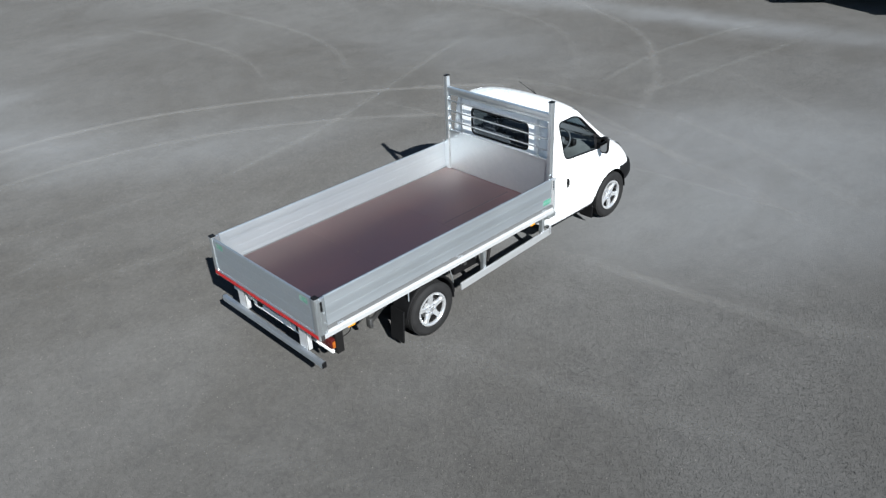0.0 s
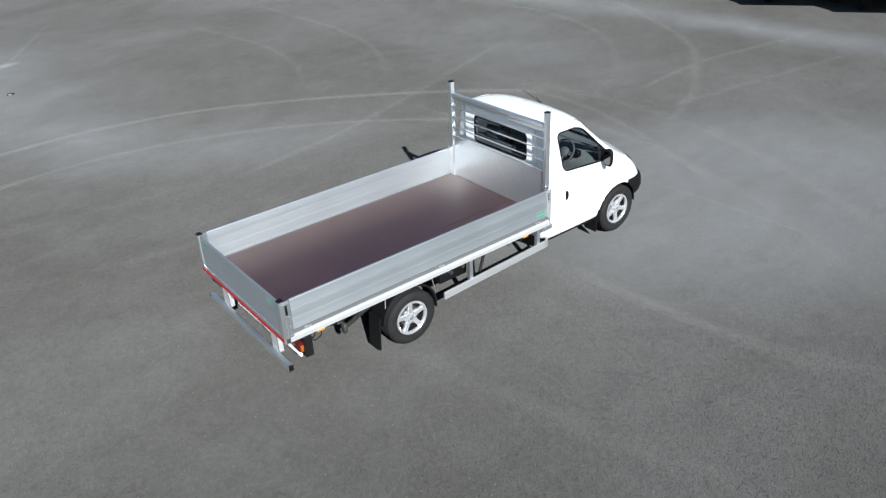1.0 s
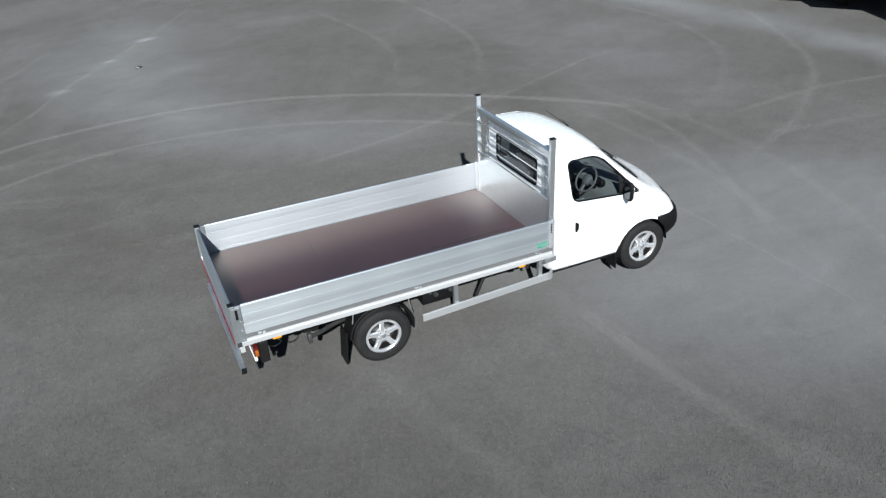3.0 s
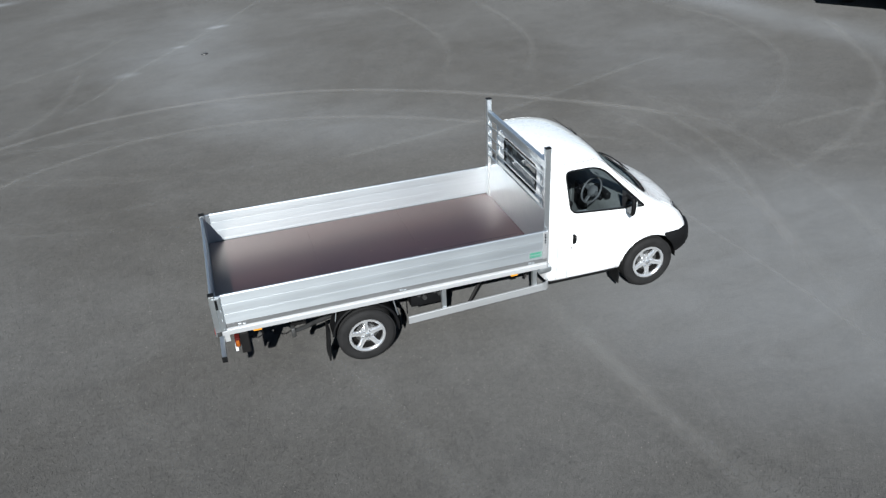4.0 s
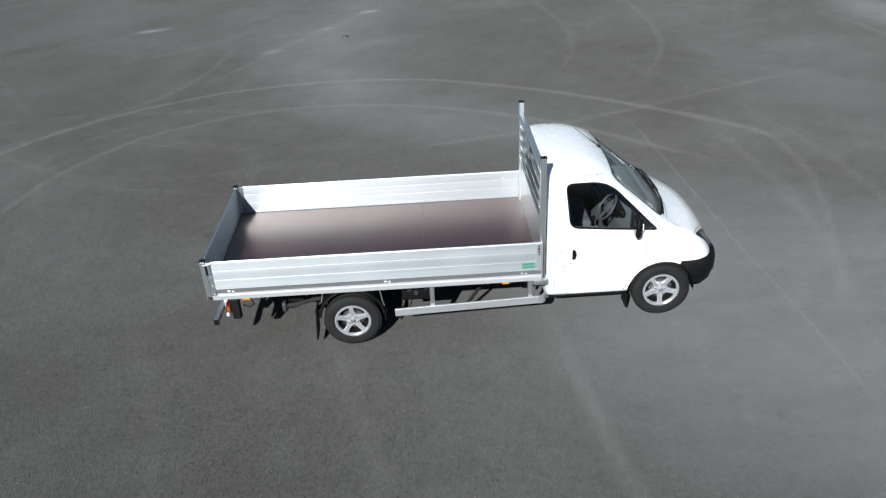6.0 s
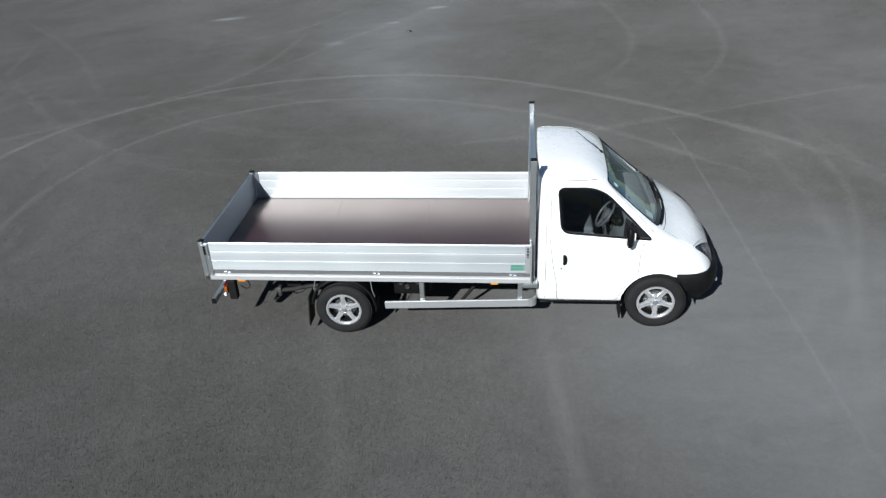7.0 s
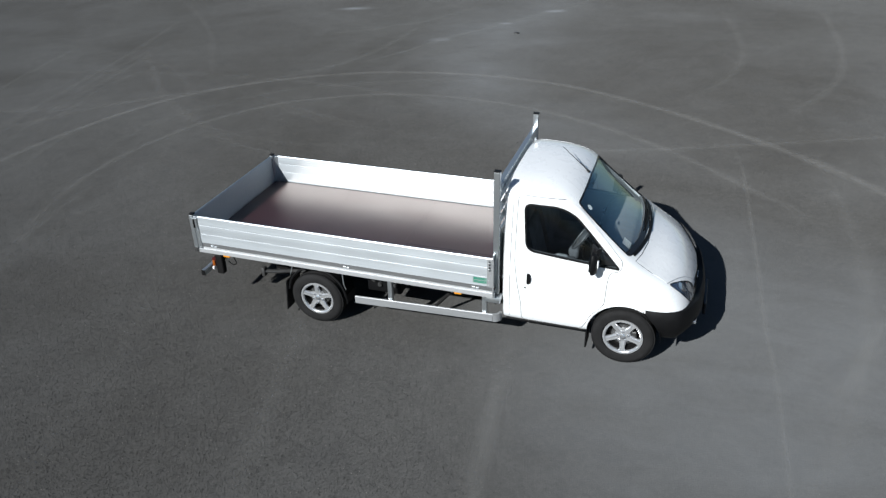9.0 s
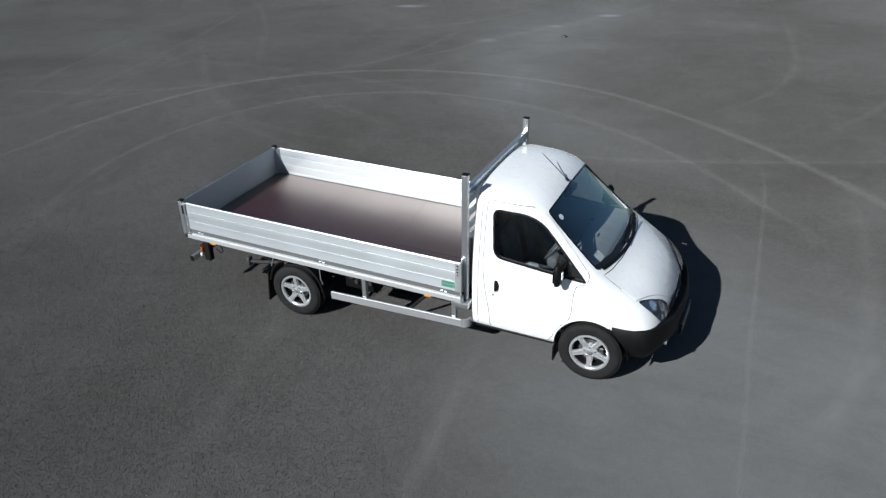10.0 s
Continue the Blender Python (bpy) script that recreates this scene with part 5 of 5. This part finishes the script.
    part("side_marker", boxes((1.86, 1.95, min(side * 1.0, side * 1.05), max(side * 1.0, side * 1.05), 0.752, 0.784), bevel=0.006), M_AMBER, truck, "amber side marker lamp")
    part("side_marker", boxes((-1.30, -1.20, min(side * 1.0, side * 1.05), max(side * 1.0, side * 1.05), 0.752, 0.784), bevel=0.006), M_AMBER, truck, "amber side marker lamp")

# tailgate
bm = bmesh.new()
prism(bm, [(y, z) for y, z in side_profile(X0 + 0.036, X0 + 0.006, 0.90, TOP - 0.004)], "y", -W + 0.066, W - 0.066)
gate = part("tailgate", bm, M_ALU, truck, "silver aluminium tailgate of hollow planks", smooth=6)
part("gate_foot", boxes((X0 + 0.012, X0 + 0.034, -W + 0.066, W - 0.066, 0.873, 0.899), bevel=0.002), M_GALV, gate)
for y in (-0.92, 0.78):
    xo = X0 + 0.005
    lab = sticker("sticker", [(xo, y, 1.20), (xo, y + 0.15, 1.20), (xo, y + 0.15, 1.275), (xo, y, 1.275)], M_STICKER, gate, "pale green sticker with unreadable green print")
    for z, f in ((1.258, 0.8), (1.242, 0.6), (1.226, 0.85), (1.212, 0.5)):
        sticker("print_bar", [(xo - 0.0012, y + 0.01, z - 0.003), (xo - 0.0012, y + 0.01 + 0.13 * f, z - 0.003), (xo - 0.0012, y + 0.01 + 0.13 * f, z + 0.003), (xo - 0.0012, y + 0.01, z + 0.003)], M_GREEN, lab)
part("reflective_strip", boxes((X0 - 0.011, X0 - 0.0075, -W + 0.008, W - 0.008, 0.810, 0.856), bevel=0.001), M_REDTAPE, truck, "red reflective strip along the tray's rear edge")

# rear lamp bar and underrun bar
part("lamp_bar", boxes((-1.530, -1.500, -1.015, 1.015, 0.512, 0.550), (-1.534, -1.5305, -0.56, 0.56, 0.470, 0.552), bevel=0.003), M_WHITE, truck, "white bar between the tail lamps")
for side in (-1, 1):
    ya, yb = sorted((side * 0.72, side * 1.0))
    lamp = part("tail_lamp", boxes((-1.525, -1.465, ya, yb, 0.552, 0.675), bevel=0.01, segments=2), M_DARKRED, truck, "dark red tail lamp with amber end")
    ya, yb = sorted((side * 1.001, side * 1.018))
    part("amber_lens", boxes((-1.515, -1.475, ya, yb, 0.565, 0.650), bevel=0.01, segments=2), M_ORANGE, lamp)
    ya, yb = sorted((side * 0.93, side * 1.015))
    part("lamp_bracket", boxes((-1.462, -1.36, ya, yb, 0.46, 0.74), bevel=0.01), M_CHASSIS, truck)
    ya, yb = sorted((side * 0.56, side * 0.70))
    bm = boxes((-1.645, -1.63, ya, yb, 0.45, 0.79), bevel=0.003)
    box(bm, -1.645, -1.575, ya, ya + 0.008, 0.45, 0.79, bevel=0.002)
    box(bm, -1.645, -1.575, yb - 0.008, yb, 0.45, 0.79, bevel=0.002)
    part("underrun_bracket", bm, M_RAIL, truck, "galvanised bracket of the underrun bar")
bm = bmesh.new()
prism(bm, rounded([(-1.700, 0.405), (-1.645, 0.405), (-1.645, 0.48), (-1.700, 0.48)], 0.008, 2), "y", -1.03, 1.03)
under = part("underrun_bar", bm, M_ALU, truck, "aluminium rear underrun bar")
for side in (-1, 1):
    ya, yb = sorted((side * 1.03, side * 1.038))
    part("end_cap", boxes((-1.702, -1.643, ya, yb, 0.403, 0.482), bevel=0.003), M_BLACK, under)

# side guards
GUARD = pose(0.53, 0, 0.406, 0, -2.1, 0)
for side in (-1, 1):
    ya, yb = sorted((side * 0.985, side * 1.015))
    bm = boxes((0, 1.80, ya, yb, -0.052, 0.052), bevel=0.006)
    bmesh.ops.transform(bm, matrix=GUARD, verts=bm.verts[:])
    rail = part("side_guard", bm, M_GUARD, truck, "aluminium side guard rail")
    end = bmesh.new()
    for k in range(7):
        a = math.pi / 2 * k / 6
        p = Vector((1.80 + 0.09 * math.sin(a), side * (1.015 - 0.09 * (1 - math.cos(a))), 0))
        q = Vector((1.80 + 0.06 * math.sin(a), side * (0.985 - 0.06 * (1 - math.cos(a))), 0))
        end.verts.new((p.x, p.y, -0.052)), end.verts.new((p.x, p.y, 0.052)), end.verts.new((q.x, q.y, 0.052)), end.verts.new((q.x, q.y, -0.052))
    end.verts.ensure_lookup_table()
    vs = end.verts
    for k in range(6):
        for j in range(4):
            end.faces.new((vs[4 * k + j], vs[4 * k + (j + 1) % 4], vs[4 * k + 4 + (j + 1) % 4], vs[4 * k + 4 + j]))
    end.faces.new(vs[24:28])
    bmesh.ops.transform(end, matrix=GUARD, verts=end.verts[:])
    part("guard_end", end, M_GUARD, rail)
    for x, z0 in ((0.975, 0.47), (2.185, 0.515)):
        ya, yb = sorted((side * 0.965, side * 0.984))
        bm = boxes((x, x + 0.055, ya, yb, z0 - 0.08, 0.785), bevel=0.003)
        ya, yb = sorted((side * 0.93, side * 0.966))
        box(bm, x, x + 0.006, ya, yb, z0 - 0.08, 0.785, bevel=0.001)
        box(bm, x + 0.049, x + 0.055, ya, yb, z0 - 0.08, 0.785, bevel=0.001)
        part("guard_post", bm, M_GALV, rail)

# -- headboard --
head = part("headboard", boxes((X1 - 0.012, X1 - 0.006, -0.93, 0.93, DECK + 0.003, 1.545), (X1 - 0.030, X1 - 0.0125, -0.93, 0.93, 1.525, 1.545), bevel=0.001), M_GALV, truck, "galvanised steel headboard with louvred upper half")
for side in (-1, 1):
    ya, yb = sorted((side * 0.932, side * 0.992))
    p = part("upright", boxes((X1 - 0.035, X1 + 0.035, ya, yb, 0.80, 2.348), bevel=0.006), M_GALV, head)
    part("upright_cap", boxes((X1 - 0.038, X1 + 0.038, ya - 0.003, yb + 0.003, 2.348, 2.360), bevel=0.004), M_BLACK, head)
part("top_rail", boxes((X1 - 0.030, X1 + 0.030, -0.93, 0.93, 2.135, 2.190), bevel=0.006), M_GALV, head)
part("lower_rail", boxes((X1 - 0.012, X1 + 0.028, -0.93, 0.93, 2.075, 2.134), bevel=0.006), M_GALV, head)
for side in (-1, 1):
    for z in (2.0, 1.845, 1.69, 1.55):
        bm = bmesh.new()
        ya, yb = sorted((side * 0.931, side * 0.925))
        prism(bm, [(X1 - 0.03, z), (X1 + 0.03, z - 0.05), (X1 + 0.03, z + 0.06)], "y", ya, yb)
        part("gusset", bm, M_ALU, head)
for z in (1.99, 1.835, 1.68):
    bm = bmesh.new()
    prism(bm, [(X1 - 0.030, z + 0.012), (X1 - 0.028, z + 0.016), (X1 + 0.010, z - 0.022), (X1 + 0.008, z - 0.026)], "y", -0.93, 0.93)
    box(bm, X1 - 0.034, X1 - 0.028, -0.93, 0.93, z, z + 0.017, bevel=0.001)
    part("louvre", bm, M_GALV, head, smooth=0)
for y in (-0.72, 0.72):
    part("louvre_stay", boxes((X1 + 0.031, X1 + 0.036, y - 0.02, y + 0.02, 1.52, 2.11), bevel=0.001), M_GALV, head)

# small dark clod on the open yard
bm = bmesh.new()
bmesh.ops.create_icosphere(bm, subdivisions=2, radius=0.5)
for v in bm.verts:
    v.co = Vector((v.co.x * 0.19, v.co.y * 0.13, max(v.co.z, -0.3) * 0.07)) * (1 + 0.25 * noise.noise(v.co * 5))
bmesh.ops.translate(bm, vec=(-1.2, 14.65, 0.015), verts=bm.verts[:])
tagged(part("dirt_clod", bm, M_DARKMETAL), "small dark clod lying on the open asphalt", "clod")

# ---- row of parked trucks at the yard's edge, only their tails in sight ----
def parked_truck():
    """Local: the tail looks to -x, left tail corner at the origin, width along -y."""
    t = tagged(new("parked_truck"), "dark parked truck with a bright tail bar, in its neighbour's shadow", "truck", "parked trucks")
    part("body", boxes((0.05, 5.2, -2.15, -0.01, 0.52, 2.7), bevel=0.02, segments=2), M_CHASSIS, t, "dark truck body")
    bar = part("tail_bar", boxes((0.0, 0.048, -2.15, 0.0, 0.50, 0.62), bevel=0.01), M_ALU, t, "bright metal tail bar")
    for y in (-2.0, -0.28):
        part("tail_lamp", boxes((0.02, 0.048, y, y + 0.2, 0.66, 0.78), bevel=0.01), M_RED, t)
    for x in (1.0, 4.2):
        for y in (-1.95, -0.25):
            bm = bmesh.new()
            lathe(bm, [(0.0, -0.12), (0.24, -0.12), (0.30, -0.13), (0.44, -0.13), (0.46, -0.10), (0.46, 0.10), (0.44, 0.13), (0.0, 0.13)], "y", (x, y, 0.46), 32)
            part("wheel", bm, M_RUBBER, t)
    bm = bmesh.new()
    tube(bm, [(0.3, 0.02, 0.95), (0.3, 0.02, 2.69)], 0.02, 8)
    part("grab_rail", bm, M_ALU, t)
    return t


first = parked_truck()
first.matrix_basis = pose(16.62, -0.90, 0, 0, 0, 30)
for x, y in ((17.3, -3.5), (16.55, 1.78), (15.93, 4.16), (15.85, 6.65), (15.25, 8.8), (14.5, 10.9)):
    copy_thing(first, pose(x, y, 0, 0, 0, 30))

# ---- aggregate: the stones that stand proud of the worn binder, thinning out with distance ----
def aggregate(count, seed):
    """Many small four-cornered stones in one mesh, bedded in the surface."""
    rng = np.random.default_rng(seed)
    r = rng.random(count)
    x = rng.normal(1.2, 5.2, count)
    y = rng.normal(-0.4, 5.0, count)
    cx, cy, rx, ry, angle = DUST[5][:5]
    u, v = x - cx, y - cy
    ca, sa = math.cos(radians(angle)), math.sin(radians(angle))
    buried = np.clip(1.75 - 1.25 * np.hypot((u * ca + v * sa) / rx, (v * ca - u * sa) / ry), 0.0, 0.85)
    size = (0.0060 + 0.0040 * r ** 2) * (1.0 - buried)
    turn = rng.uniform(0, 2 * math.pi, count)
    verts = np.empty((count, 4, 3), np.float32)
    for k in range(3):
        a = turn + 2 * math.pi * k / 3 + rng.uniform(-0.4, 0.4, count)
        verts[:, k, 0] = x + size * np.cos(a)
        verts[:, k, 1] = y + size * np.sin(a)
        verts[:, k, 2] = -0.001
    verts[:, 3, 0] = x + size * rng.uniform(-0.35, 0.35, count)
    verts[:, 3, 1] = y + size * rng.uniform(-0.35, 0.35, count)
    verts[:, 3, 2] = size * rng.uniform(0.9, 1.6, count)
    faces = (np.arange(count, dtype=np.int32)[:, None, None] * 4 + np.array([[0, 1, 3], [1, 2, 3], [2, 0, 3]], np.int32)).reshape(-1)
    me = bpy.data.meshes.new("aggregate")
    me.vertices.add(count * 4)
    me.vertices.foreach_set("co", verts.reshape(-1))
    me.loops.add(count * 9)
    me.loops.foreach_set("vertex_index", faces)
    me.polygons.add(count * 3)
    me.polygons.foreach_set("loop_start", np.arange(0, count * 9, 3, dtype=np.int32))
    me.update(calc_edges=True)
    me.materials.append(M_AGGREGATE)
    return me


tagged(new("aggregate", aggregate(620000, 5)), "small stones standing proud of the worn asphalt", "aggregate", kind="stuff")
